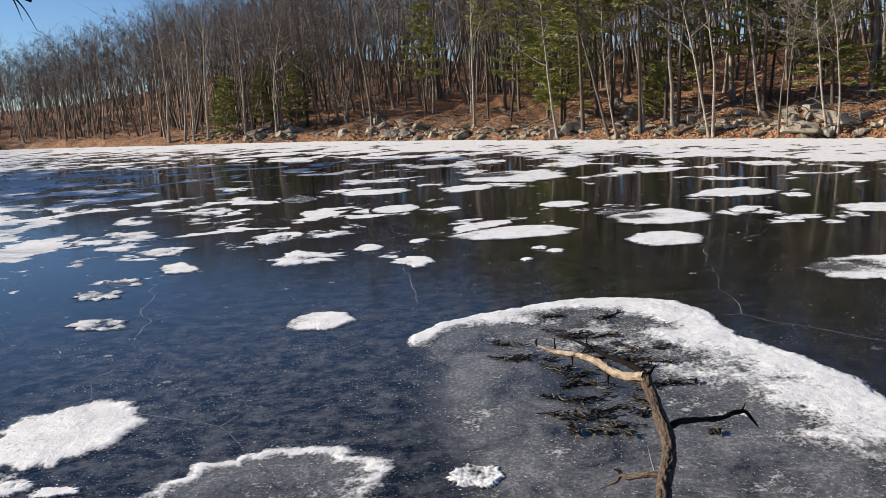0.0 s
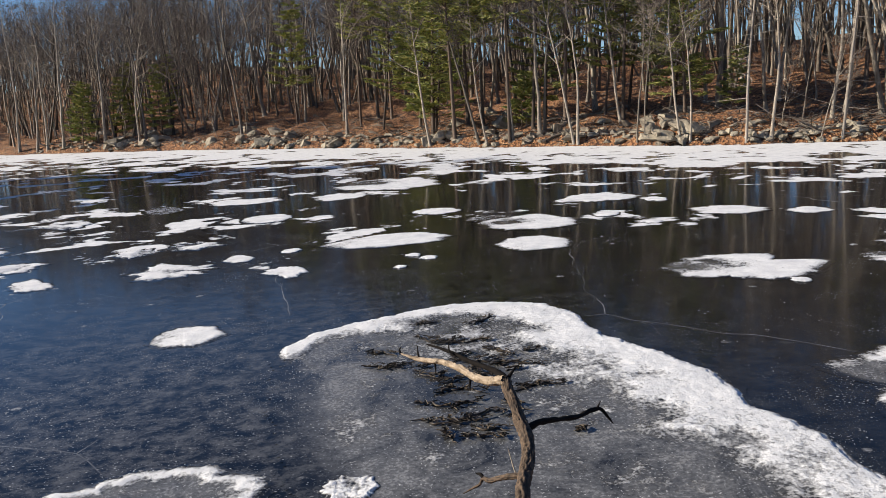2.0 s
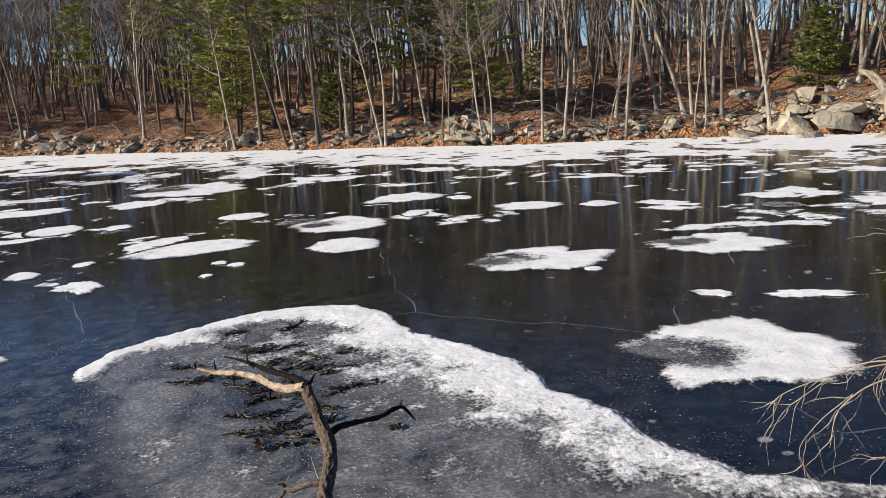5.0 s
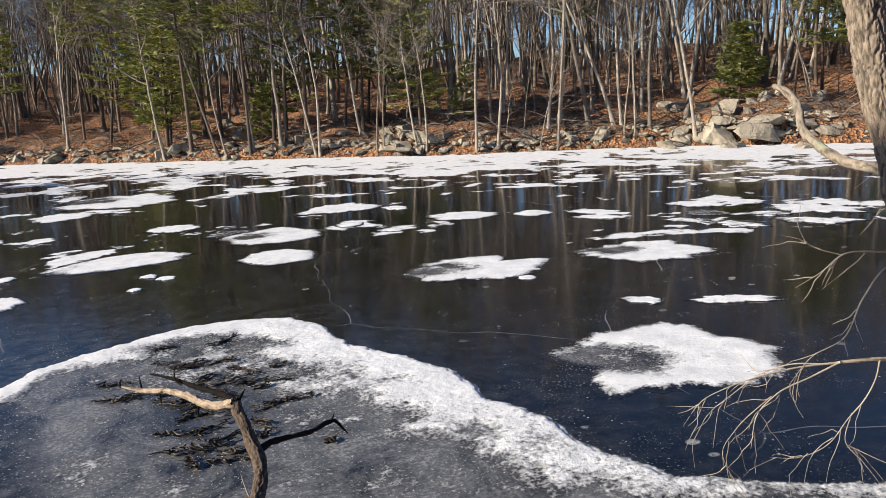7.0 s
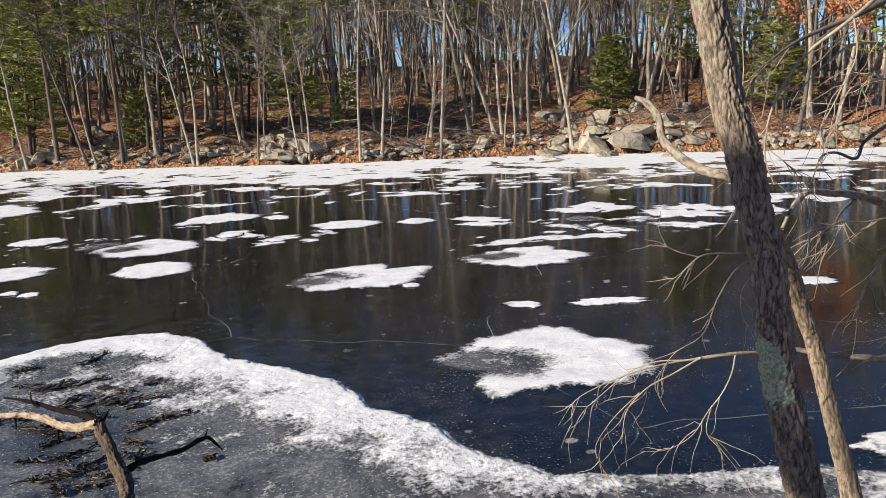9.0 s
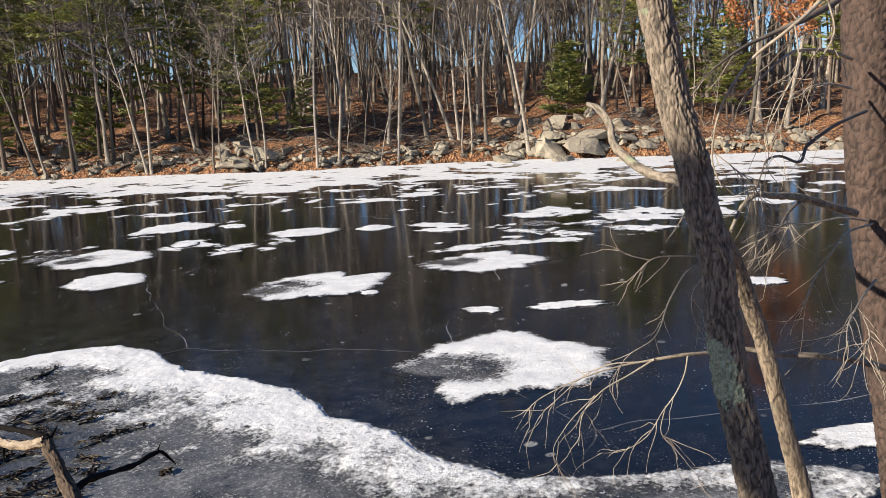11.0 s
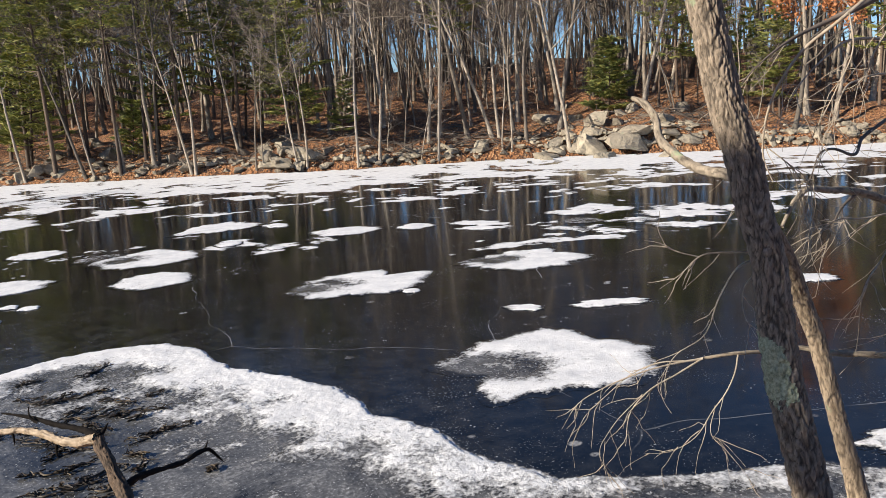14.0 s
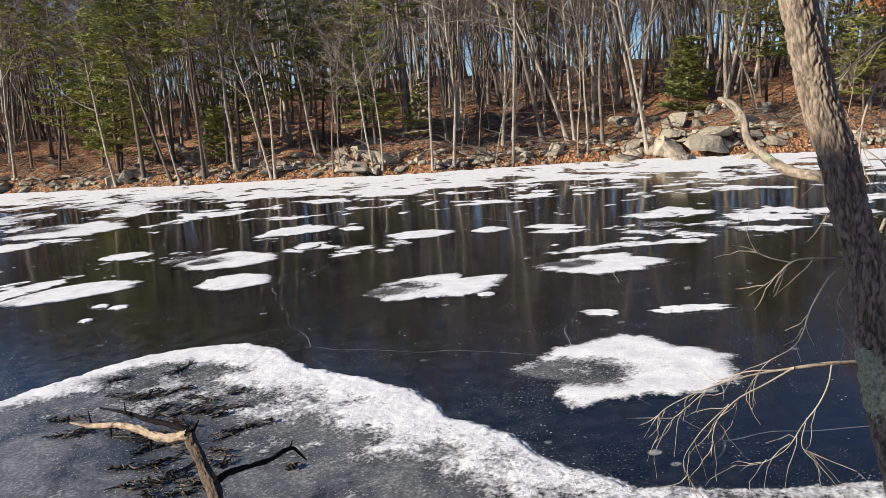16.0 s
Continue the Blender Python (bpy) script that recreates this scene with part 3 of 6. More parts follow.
PALE_ARM = [
    (0.737, 2.872, 2.100, 0.0223), (0.696, 2.910, 2.088, 0.0212), (0.650, 2.962, 2.088, 0.0190), (0.609, 3.019, 2.105, 0.0179), (0.573, 3.070, 2.112, 0.0168), (0.539, 3.119, 2.115, 0.0145), (0.489, 3.167, 2.109, 0.0134), (0.431, 3.227, 2.109, 0.0103), (0.377, 3.268, 2.123, 0.0034),
]
RIGHT_ARM = [
    (0.765, 2.680, 1.975, 0.0193), (0.807, 2.705, 1.980, 0.0161), (0.878, 2.766, 1.958, 0.0128), (0.968, 2.838, 1.925, 0.0128), (1.063, 2.910, 1.899, 0.0116), (1.137, 2.972, 1.890, 0.0120), (1.168, 2.982, 1.885, 0.0107), (1.197, 2.980, 1.853, 0.0077), (1.224, 2.976, 1.816, 0.0026),
]
RIGHT_SPUR = [
    (1.147, 2.973, 1.886, 0.0054), (1.160, 2.980, 1.899, 0.0039), (1.176, 2.993, 1.917, 0.0015),
]
LOW_ARM = [
    (0.695, 2.467, 1.901, 0.0160), (0.661, 2.494, 1.893, 0.0160), (0.630, 2.535, 1.870, 0.0130), (0.600, 2.574, 1.845, 0.0120), (0.583, 2.599, 1.843, 0.0100), (0.572, 2.610, 1.817, 0.0080), (0.548, 2.635, 1.791, 0.0060), (0.518, 2.659, 1.762, 0.0020),
]
LOW_SPUR = [
    (0.585, 2.598, 1.841, 0.0080), (0.577, 2.616, 1.851, 0.0064), (0.563, 2.630, 1.851, 0.0024),
]
THIN_TWIG = [
    (0.713, 2.635, 1.825, 0.003), (0.702, 2.648, 1.872, 0.0025), (0.695, 2.67, 1.917, 0.0008),
]
FORK_SPUR = [
    (0.747, 2.878, 2.092, 0.0101), (0.768, 2.891, 2.111, 0.0076), (0.795, 2.914, 2.132, 0.0020),
]
UP_SPUR = [
    (0.593, 3.126, 2.128, 0.0058), (0.574, 3.146, 2.146, 0.0045), (0.576, 3.169, 2.183, 0.0018),
]
MAIN_TRUNK = [
    (3.545, 2.429, 4.056, 0.0781), (3.568, 2.399, 3.844, 0.0791), (3.588, 2.372, 3.682, 0.08), (3.619, 2.329, 3.408, 0.0809),
    (3.654, 2.279, 3.129, 0.0828), (3.701, 2.209, 2.846, 0.0837), (3.723, 2.175, 2.645, 0.0837), (3.76, 2.117, 2.413, 0.0818),
    (3.792, 2.065, 1.968, 0.0874), (3.816, 2.024, 1.664, 0.0893), (3.854, 1.958, 1.359, 0.093), (3.882, 1.907, 1.106, 0.0967),
    (3.905, 1.865, 0.86, 0.1042),
]
SECOND_STEM = [
    (3.781, 2.196, 2.636, 0.034), (3.961, 2.209, 2.463, 0.044), (4.155, 2.236, 2.275, 0.048), (4.335, 2.246, 2.013, 0.05),
    (4.441, 2.22, 1.792, 0.05), (4.484, 2.182, 1.583, 0.049), (4.525, 2.102, 1.24, 0.05), (4.545, 2.018, 0.939, 0.055),
    (4.525, 1.967, 0.785, 0.06), (4.524, 1.922, 0.586, 0.064),
]
BROKEN_LIMB = [
    (3.713, 2.191, 2.745, 0.04), (3.766, 2.327, 2.77, 0.03), (3.856, 2.514, 2.774, 0.028), (3.923, 2.676, 2.799, 0.027),
    (3.98, 2.848, 2.863, 0.026), (4.018, 2.962, 2.931, 0.024), (4.111, 3.086, 3.072, 0.023), (4.142, 3.205, 3.155, 0.02),
    (4.144, 3.28, 3.181, 0.013),
]
LOW_BRANCH = [
    (5.678, 1.787, 1.308, 0.026), (5.353, 1.805, 1.443, 0.024), (5.131, 1.826, 1.529, 0.022), (4.867, 1.94, 1.626, 0.02),
    (4.746, 2.085, 1.638, 0.018), (4.624, 2.215, 1.647, 0.017), (4.497, 2.345, 1.678, 0.015), (4.13, 2.374, 1.735, 0.012),
    (3.976, 2.428, 1.749, 0.011), (3.837, 2.539, 1.728, 0.009),
]
LOW_FAN_A = [
    (3.837, 2.539, 1.728, 0.007), (3.651, 2.652, 1.705, 0.005), (3.476, 2.752, 1.662, 0.004), (3.333, 2.837, 1.603, 0.003),
    (3.209, 2.894, 1.537, 0.0025), (3.104, 2.926, 1.406, 0.001),
]
LOW_FAN_B = [
    (3.837, 2.539, 1.728, 0.006), (3.674, 2.59, 1.664, 0.005), (3.499, 2.649, 1.594, 0.004), (3.4, 2.687, 1.493, 0.003),
    (3.342, 2.678, 1.312, 0.001),
]
LOW_FAN_C = [
    (3.791, 2.602, 1.71, 0.005), (3.693, 2.727, 1.693, 0.004), (3.626, 2.839, 1.63, 0.003), (3.531, 2.976, 1.478, 0.002),
    (3.444, 3.082, 1.328, 0.0015), (3.407, 3.119, 1.219, 0.0008),
]
LOW_FAN_D = [
    (3.984, 2.415, 1.743, 0.005), (3.935, 2.398, 1.664, 0.004), (3.869, 2.406, 1.561, 0.004), (3.802, 2.451, 1.449, 0.003),
    (3.732, 2.513, 1.296, 0.002), (3.631, 2.613, 1.209, 0.0015), (3.525, 2.711, 1.199, 0.0008),
]
LOW_FAN_E = [
    (3.819, 2.444, 1.48, 0.003), (3.783, 2.443, 1.321, 0.002), (3.832, 2.373, 1.226, 0.0015), (3.918, 2.242, 1.021, 0.0006),
]
LOW_FAN_F = [
    (3.479, 2.672, 1.576, 0.003), (3.29, 2.735, 1.41, 0.002), (3.233, 2.768, 1.283, 0.0015), (3.242, 2.714, 1.164, 0.0006),
]
UP_FAN_A = [
    (3.81, 2.187, 2.351, 0.007), (3.695, 2.218, 2.326, 0.005), (3.576, 2.251, 2.186, 0.004), (3.472, 2.276, 1.992, 0.003),
    (3.357, 2.346, 1.912, 0.002), (3.257, 2.392, 1.774, 0.0008),
]
UP_FAN_B = [
    (3.775, 2.205, 2.384, 0.006), (3.676, 2.247, 2.394, 0.0045), (3.501, 2.321, 2.39, 0.0035), (3.412, 2.357, 2.317, 0.002),
    (3.304, 2.414, 2.244, 0.0008),
]
UP_FAN_C = [
    (3.501, 2.321, 2.39, 0.003), (3.394, 2.38, 2.428, 0.002), (3.312, 2.404, 2.472, 0.0008),
]
UP_FAN_D = [
    (3.784, 2.191, 2.28, 0.004), (3.704, 2.204, 2.201, 0.003), (3.664, 2.174, 2.093, 0.002), (3.658, 2.091, 1.976, 0.0008),
]
PINE_TRUNK = [
    (6.39, 2.602, 4.429, 0.174), (6.405, 2.566, 3.843, 0.1776), (6.426, 2.517, 3.034, 0.18), (6.458, 2.439, 2.19, 0.1824),
    (6.481, 2.381, 1.758, 0.1836), (6.52, 2.281, 1.098, 0.1884), (6.56, 2.172, 0.425, 0.198), (6.59, 2.086, -0.123, 0.222),
]
STUB_BRANCH = [
    (6.072, 2.429, 2.318, 0.0288), (5.677, 2.43, 2.414, 0.0264), (5.278, 2.432, 2.514, 0.024), (4.889, 2.399, 2.568, 0.0204),
    (4.567, 2.384, 2.595, 0.0156), (4.416, 2.366, 2.536, 0.012), (4.296, 2.351, 2.429, 0.0096),
]
STUB_SPUR = [
    (5.278, 2.431, 2.503, 0.0108), (5.081, 2.421, 2.437, 0.0084), (4.901, 2.377, 2.355, 0.0048), (4.885, 2.407, 2.21, 0.0012),
]
LONG_TWIG = [
    (4.694, 1.984, 3.807, 0.0132), (4.482, 2.009, 3.64, 0.0114), (4.257, 2.054, 3.503, 0.0096), (4.187, 2.181, 3.388, 0.0084),
    (4.14, 2.262, 3.261, 0.0072), (4.105, 2.319, 3.114, 0.0066), (4.089, 2.345, 2.963, 0.006), (4.089, 2.345, 2.84, 0.0048),
    (4.116, 2.302, 2.7, 0.0024),
]
DARK_LIMB = [
    (6.083, 2.404, 4.03, 0.0264), (5.677, 2.431, 3.792, 0.024), (5.27, 2.447, 3.654, 0.0216), (5.022, 2.532, 3.562, 0.0144),
    (4.787, 2.582, 3.484, 0.0108), (4.568, 2.597, 3.393, 0.006), (4.334, 2.63, 3.24, 0.0036), (4.291, 2.694, 3.128, 0.0012),
]
TWIG_A = [
    (6.042, 2.498, 3.406, 0.012), (5.316, 2.352, 3.45, 0.0096), (4.938, 2.305, 3.443, 0.0084), (4.571, 2.23, 3.384, 0.006),
    (4.353, 2.254, 3.257, 0.0036), (4.156, 2.235, 3.141, 0.0012),
]
TWIG_B = [
    (6.046, 2.489, 3.204, 0.0096), (5.66, 2.467, 3.24, 0.0072), (5.279, 2.43, 3.216, 0.006), (4.909, 2.362, 3.119, 0.0036),
    (4.89, 2.398, 2.95, 0.0012),
]
TWIG_C = [
    (5.753, 2.259, 3.054, 0.0144), (5.379, 2.217, 3.014, 0.012), (5.008, 2.162, 2.963, 0.0108), (4.802, 2.176, 2.885, 0.0096),
    (4.616, 2.144, 2.808, 0.0084), (4.581, 2.211, 2.84, 0.0072), (4.485, 2.243, 2.83, 0.006), (4.404, 2.244, 2.724, 0.0036),
    (4.349, 2.26, 2.626, 0.0012),
]
TWIG_D = [
    (5.769, 2.222, 2.317, 0.0072), (5.379, 2.216, 2.384, 0.006), (4.973, 2.236, 2.396, 0.0048), (4.568, 2.236, 2.413, 0.0036),
    (4.511, 2.341, 2.307, 0.0012),
]
TWIG_E = [
    (5.449, 2.053, 2.354, 0.0072), (5.053, 2.064, 2.316, 0.006), (4.855, 2.065, 2.189, 0.0048), (4.657, 2.062, 2.052, 0.0036),
    (4.648, 2.081, 1.863, 0.0012),
]
TWIG_F = [
    (5.129, 1.885, 2.067, 0.0072), (4.766, 1.821, 2.007, 0.006), (4.581, 1.796, 1.918, 0.0036), (4.417, 1.722, 1.81, 0.0012),
]
TWIG_G = [
    (4.773, 1.805, 1.942, 0.0036), (4.623, 1.696, 1.865, 0.0024), (4.441, 1.666, 1.786, 0.0012),
]
TWIG_H = [
    (4.999, 2.182, 3.713, 0.006), (5.015, 2.147, 3.535, 0.0048), (4.981, 2.22, 3.346, 0.0036), (4.958, 2.266, 3.15, 0.0012),
]
TWIG_I = [
    (4.281, 2.008, 3.547, 0.0048), (4.291, 1.989, 3.362, 0.0036), (4.257, 2.054, 3.163, 0.003), (4.215, 2.132, 2.959, 0.0012),
]
TWIG_J = [
    (4.09, 2.344, 2.901, 0.0036), (4.147, 2.25, 2.808, 0.0036), (4.199, 2.161, 2.716, 0.0024), (4.208, 2.145, 2.437, 0.0012),
]
OVERHANG = [
    (-1.559, 2.563, 3.785, 0.011), (-1.419, 2.643, 3.665, 0.008), (-1.342, 2.683, 3.609, 0.007), (-1.292, 2.707, 3.582, 0.004),
]
OVERHANG_A = [
    (-1.353, 2.677, 3.631, 0.003), (-1.335, 2.687, 3.573, 0.002), (-1.324, 2.692, 3.52, 0.0006),
]
OVERHANG_B = [
    (-1.345, 2.682, 3.609, 0.003), (-1.313, 2.697, 3.556, 0.002), (-1.291, 2.708, 3.495, 0.0006),
]
DEBRIS = [
    (0.57, 9.82, 0.97, 9.63), (0.49, 9.27, 0.98, 9.12), (0.64, 9.12, 1.13, 9.26), (1.24, 10.31, 1.7, 9.9),
    (1.56, 9.13, 2.21, 9.05), (2.04, 9.54, 2.38, 9.14), (2.05, 8.95, 2.61, 8.69), (1.08, 8.86, 1.41, 8.52),
    (1.28, 8.48, 1.61, 8.52), (1.37, 8.26, 1.77, 8.07), (1.94, 8.0, 2.66, 8.09), (2.09, 8.08, 2.49, 8.09),
    (0.95, 7.92, 1.38, 7.7), (1.27, 7.7, 1.66, 7.86), (1.21, 7.42, 1.81, 7.47), (0.86, 7.52, 1.29, 7.24),
    (1.25, 7.33, 1.6, 7.33), (1.39, 7.15, 1.78, 7.03), (1.24, 6.98, 1.66, 6.87), (1.11, 7.17, 1.19, 6.85),
    (1.35, 10.87, 1.69, 10.95), (2.04, 10.63, 2.52, 10.93), (1.88, 7.76, 2.02, 7.37), (1.44, 9.9, 1.88, 9.84),
    (1.81, 9.88, 2.26, 9.87),
]


# ---- trees ----
def bent_line(rng, start, way, length, count, wander, lift):
    points, way = [np.array(start, float)], np.array(way, float)
    way /= np.linalg.norm(way)
    for _ in range(count):
        way = way + rng.normal(0, wander, 3) + np.array([0, 0, lift])
        way /= np.linalg.norm(way)
        points.append(points[-1] + way * length / count)
    return np.array(points)


def bare_tree(seed, height, radius, clear=0.42, limbs=15, fine=True, lean=0.02):
    """Trunk and twigs of a leafless tree, standing at the origin."""
    rng = np.random.default_rng(seed)
    trunk, crown = Geo(), Geo()
    count = 11 if fine else 6
    line = bent_line(rng, (0, 0, -0.3), (rng.normal(0, 0.04), rng.normal(0, 0.04), 1), height + 0.3, count, 0.065 if fine else 0.10, 0.05)
    share = np.linspace(0, 1, count + 1)
    radii = radius * (1 - 0.93 * share**1.15)
    radii[0] *= 1.5
    tube(trunk, line, radii, 8 if fine else 3, caps=fine)
    starts, ways, sizes = [], [], []
    for k in range(limbs):
        u = clear + (0.97 - clear) * (k + rng.random()) / limbs
        at = u * count
        i = min(int(at), count - 1)
        base = line[i] + (at - i) * (line[i + 1] - line[i])
        turn = rng.random() * 6.283
        rise = rng.uniform(0.3, 1.2)
        long = height * (0.34 - 0.24 * (u - clear) / (1 - clear)) * rng.uniform(0.6, 1.25)
        r = radius * (1 - 0.93 * u) * rng.uniform(0.35, 0.6) + 0.006
        arm = bent_line(rng, base, (math.cos(turn), math.sin(turn), rise), long, 5 if fine else 2, 0.16, 0.07)
        tube(trunk if k < limbs * 0.6 else crown, arm, r * (1 - 0.85 * np.linspace(0, 1, len(arm))), 4 if fine else 3, caps=False)
        for _ in range(6 if fine else 0):
            f = rng.uniform(0.25, 0.98) * (len(arm) - 1)
            j = min(int(f), len(arm) - 2)
            b = arm[j] + (f - j) * (arm[j + 1] - arm[j])
            w = arm[j + 1] - arm[j]
            w = w / np.linalg.norm(w) + rng.normal(0, 0.6, 3) + np.array([0, 0, 0.25])
            sub = bent_line(rng, b, w, long * rng.uniform(0.22, 0.5), 2, 0.2, 0.08)
            tube(crown, sub, np.array([0.35, 0.22, 0.08]) * r + 0.004, 3, caps=False)
            for _ in range(4):
                g = rng.random() * 2
                j2 = min(int(g), 1)
                starts.append(sub[j2] + (g - j2) * (sub[j2 + 1] - sub[j2]))
                ways.append((w / np.linalg.norm(w) + rng.normal(0, 0.7, 3) + [0, 0, 0.2]) * rng.uniform(0.25, 0.75))
                sizes.append(0.0115)
        if not fine:
            for _ in range(7):
                b = arm[rng.integers(0, len(arm))]
                starts.append(b)
                ways.append(((arm[-1] - arm[0]) / long + rng.normal(0, 0.6, 3) + [0, 0, 0.2]) * rng.uniform(0.6, 1.6))
                sizes.append(0.024)
    spikes(crown, starts, ways, np.array(sizes))
    return trunk, crown


def pine_tree(seed, height, radius, clear, reach, dense=1.0, droop=0.0):
    """Trunk and layered needle crown of a pine, standing at the origin."""
    rng = np.random.default_rng(seed)
    trunk, crown = Geo(), Geo()
    line = bent_line(rng, (0, 0, -0.3), (0, 0, 1), height + 0.3, 9, 0.018, 0.05)
    tube(trunk, line, radius * (1 - 0.94 * np.linspace(0, 1, 10)), 8)
    starts, ways = [], []
    level = height * clear
    tall = np.linspace(-0.3, height, 10)
    while level < height * 0.985:
        u = (level / height - clear) / (1 - clear)
        long = reach * (1.0 - u) ** 0.75 * (0.75 + 0.25 * min(1, u * 5)) + 0.18
        base = np.array([np.interp(level, tall, line[:, k]) for k in range(3)])
        off = rng.random() * 6.28
        for k in range(rng.integers(4, 7)):
            turn = off + k * 1.16 + rng.normal(0, 0.2)
            l = long * rng.uniform(0.6, 1.15)
            arm = bent_line(rng, base + [0, 0, rng.normal(0, 0.08)], (math.cos(turn), math.sin(turn), 0.18 - droop + 0.5 * u), l, 4, 0.07, 0.02)
            tube(crown if l < 0.8 else trunk, arm, 0.012 * (0.5 + l) * (1 - 0.85 * np.linspace(0, 1, 5)), 3)
            for _ in range(int(7.2 * dense * (0.5 + l))):
                f = (0.30 + 0.70 * rng.random() ** 0.6) * 4
                j = min(int(f), 3)
                b = arm[j] + (f - j) * (arm[j + 1] - arm[j])
                side = np.array([-math.sin(turn), math.cos(turn), 0]) * rng.normal(0, 0.17 * l) * (0.4 + 0.6 * (1 - f / 5))
                b = b + side + [0, 0, rng.normal(0.03, 0.03)]
                for _ in range(3):
                    starts.append(b)
                    w = np.array([math.cos(turn), math.sin(turn), 0.25]) * 0.6 + rng.normal(0, 0.62, 3)
                    ways.append(w * [1, 1, 0.42] * rng.uniform(0.22, 0.40))
        level += height * 0.030 + 0.22 + 0.18 * rng.random()
    for _ in range(14):
        z = rng.uniform(0.12, max(clear, 0.2)) * height
        base = np.array([np.interp(z, tall, line[:, k]) for k in range(3)])
        turn = rng.random() * 6.28
        arm = bent_line(rng, base, (math.cos(turn), math.sin(turn), 0.05), rng.uniform(0.4, 1.5), 3, 0.12, -0.02)
        tube(trunk, arm, 0.014 * (1 - 0.8 * np.linspace(0, 1, 4)), 3)
    spikes(crown, starts, ways, 0.052)
    return trunk, crown


def snag_tree(seed, height, radius):
    """A dead standing trunk with short bare side branches."""
    rng = np.random.default_rng(seed)
    trunk, crown = Geo(), Geo()
    line = bent_line(rng, (0, 0, -0.3), (0, 0, 1), height + 0.3, 9, 0.02, 0.05)
    tube(trunk, line, radius * (1 - 0.85 * np.linspace(0, 1, 10)), 8)
    tall = np.linspace(-0.3, height, 10)
    starts, ways = [], []
    for _ in range(64):
        z = height * rng.uniform(0.08, 0.97)
        base = np.array([np.interp(z, tall, line[:, k]) for k in range(3)])
        turn = rng.random() * 6.28
        l = rng.uniform(0.5, 2.4) * (1.15 - z / height)
        arm = bent_line(rng, base, (math.cos(turn), math.sin(turn), rng.normal(0.0, 0.2)), l, 3, 0.12, -0.03)
        tube(crown, arm, 0.016 * (1 - 0.8 * np.linspace(0, 1, 4)), 3)
        for _ in range(4):
            b = arm[rng.integers(1, 4)]
            starts.append(b)
            ways.append((np.array([math.cos(turn), math.sin(turn), 0]) + rng.normal(0, 0.6, 3)) * rng.uniform(0.15, 0.5))
    spikes(crown, starts, ways, 0.006)
    return trunk, crown


def tree_thing(name, parts, bark, leafage, label, category, crown_name="crown"):
    holder = new(name)
    child("trunk", parts[0].mesh("trunk", bark), holder)
    tagged(child(crown_name, parts[1].mesh(crown_name, leafage, smooth=False), holder), kind="stuff")
    return tagged(holder, label, category)


HARDWOOD = "leafless grey-brown hardwood tree on the leaf-covered bank"
hardwoods = [tree_thing("hardwood_tree", bare_tree(40 + k, h, r, c, l), BARK, TWIG, HARDWOOD, "tree") for k, (h, r, c, l) in enumerate([
    (14.5, 0.125, 0.44, 15), (15.5, 0.14, 0.50, 14), (13.0, 0.10, 0.40, 15), (16.0, 0.17, 0.48, 16), (12.5, 0.085, 0.42, 13), (14.0, 0.11, 0.52, 13), (15.0, 0.13, 0.42, 15)])]
saplings = [tree_thing("sapling", bare_tree(70 + k, h, r, c, l), BARK, TWIG, "thin leafless sapling on the rocky bank", "tree") for k, (h, r, c, l) in enumerate([
    (7.0, 0.040, 0.40, 10), (5.5, 0.032, 0.32, 9), (8.5, 0.05, 0.48, 10), (4.0, 0.024, 0.2, 8)])]
pines = [tree_thing("pine_tree", pine_tree(90 + k, *v), BARK_PINE, NEEDLE, "tall green pine with layered boughs", "tree") for k, v in enumerate([
    (13.0, 0.14, 0.10, 3.1, 1.5, 0.05), (15.0, 0.16, 0.42, 3.0, 1.5, 0.0), (14.0, 0.13, 0.55, 2.6, 1.4, 0.0), (9.0, 0.10, 0.16, 2.0, 1.8, 0.12), (12.0, 0.12, 0.30, 2.4, 1.7, 0.1)])]
small_pines = [tree_thing("small_pine", pine_tree(120 + k, *v), BARK_PINE, NEEDLE, "small bushy green pine above the shore rocks", "tree") for k, v in enumerate([
    (4.6, 0.055, 0.06, 1.4, 2.6, 0.0), (6.0, 0.06, 0.12, 1.6, 2.2, 0.05)])]
snags = [tree_thing("dead_tree", snag_tree(140 + k, *v), BARK_PALE, BARK_PALE, "dead standing trunk with bare broken side branches", "dead tree", "branch_spray") for k, v in enumerate([
    (12.0, 0.085), (13.5, 0.08), (10.0, 0.08)])]


BEECH_LEAF = plain_material("dry_orange_leaf", [(0.3, (0.22, 0.075, 0.022)), (0.7, (0.52, 0.22, 0.085))], 3.0, 0.7)


def leafy_tree():
    """A tree that has kept its dry orange leaves through the winter."""
    rng = np.random.default_rng(77)
    trunk, crown = bare_tree(77, 11.5, 0.13, 0.3, 16)
    points, _ = crown.arrays()
    pick = points[rng.integers(0, len(points), 3400)]
    pick = pick[pick[:, 2] > 5.2]
    leaves = Geo()
    spikes(leaves, pick + rng.normal(0, 0.15, pick.shape), rng.normal(0, 0.12, pick.shape), 0.065)
    holder = tree_thing("leafy_tree", (trunk, crown), BARK, TWIG, "tree that has kept its dry orange leaves", "tree")
    tagged(child("leaves", leaves.mesh("leaves", BEECH_LEAF, False), holder, "dry orange-brown leaves"), kind="stuff")
    return holder


leafy = leafy_tree()


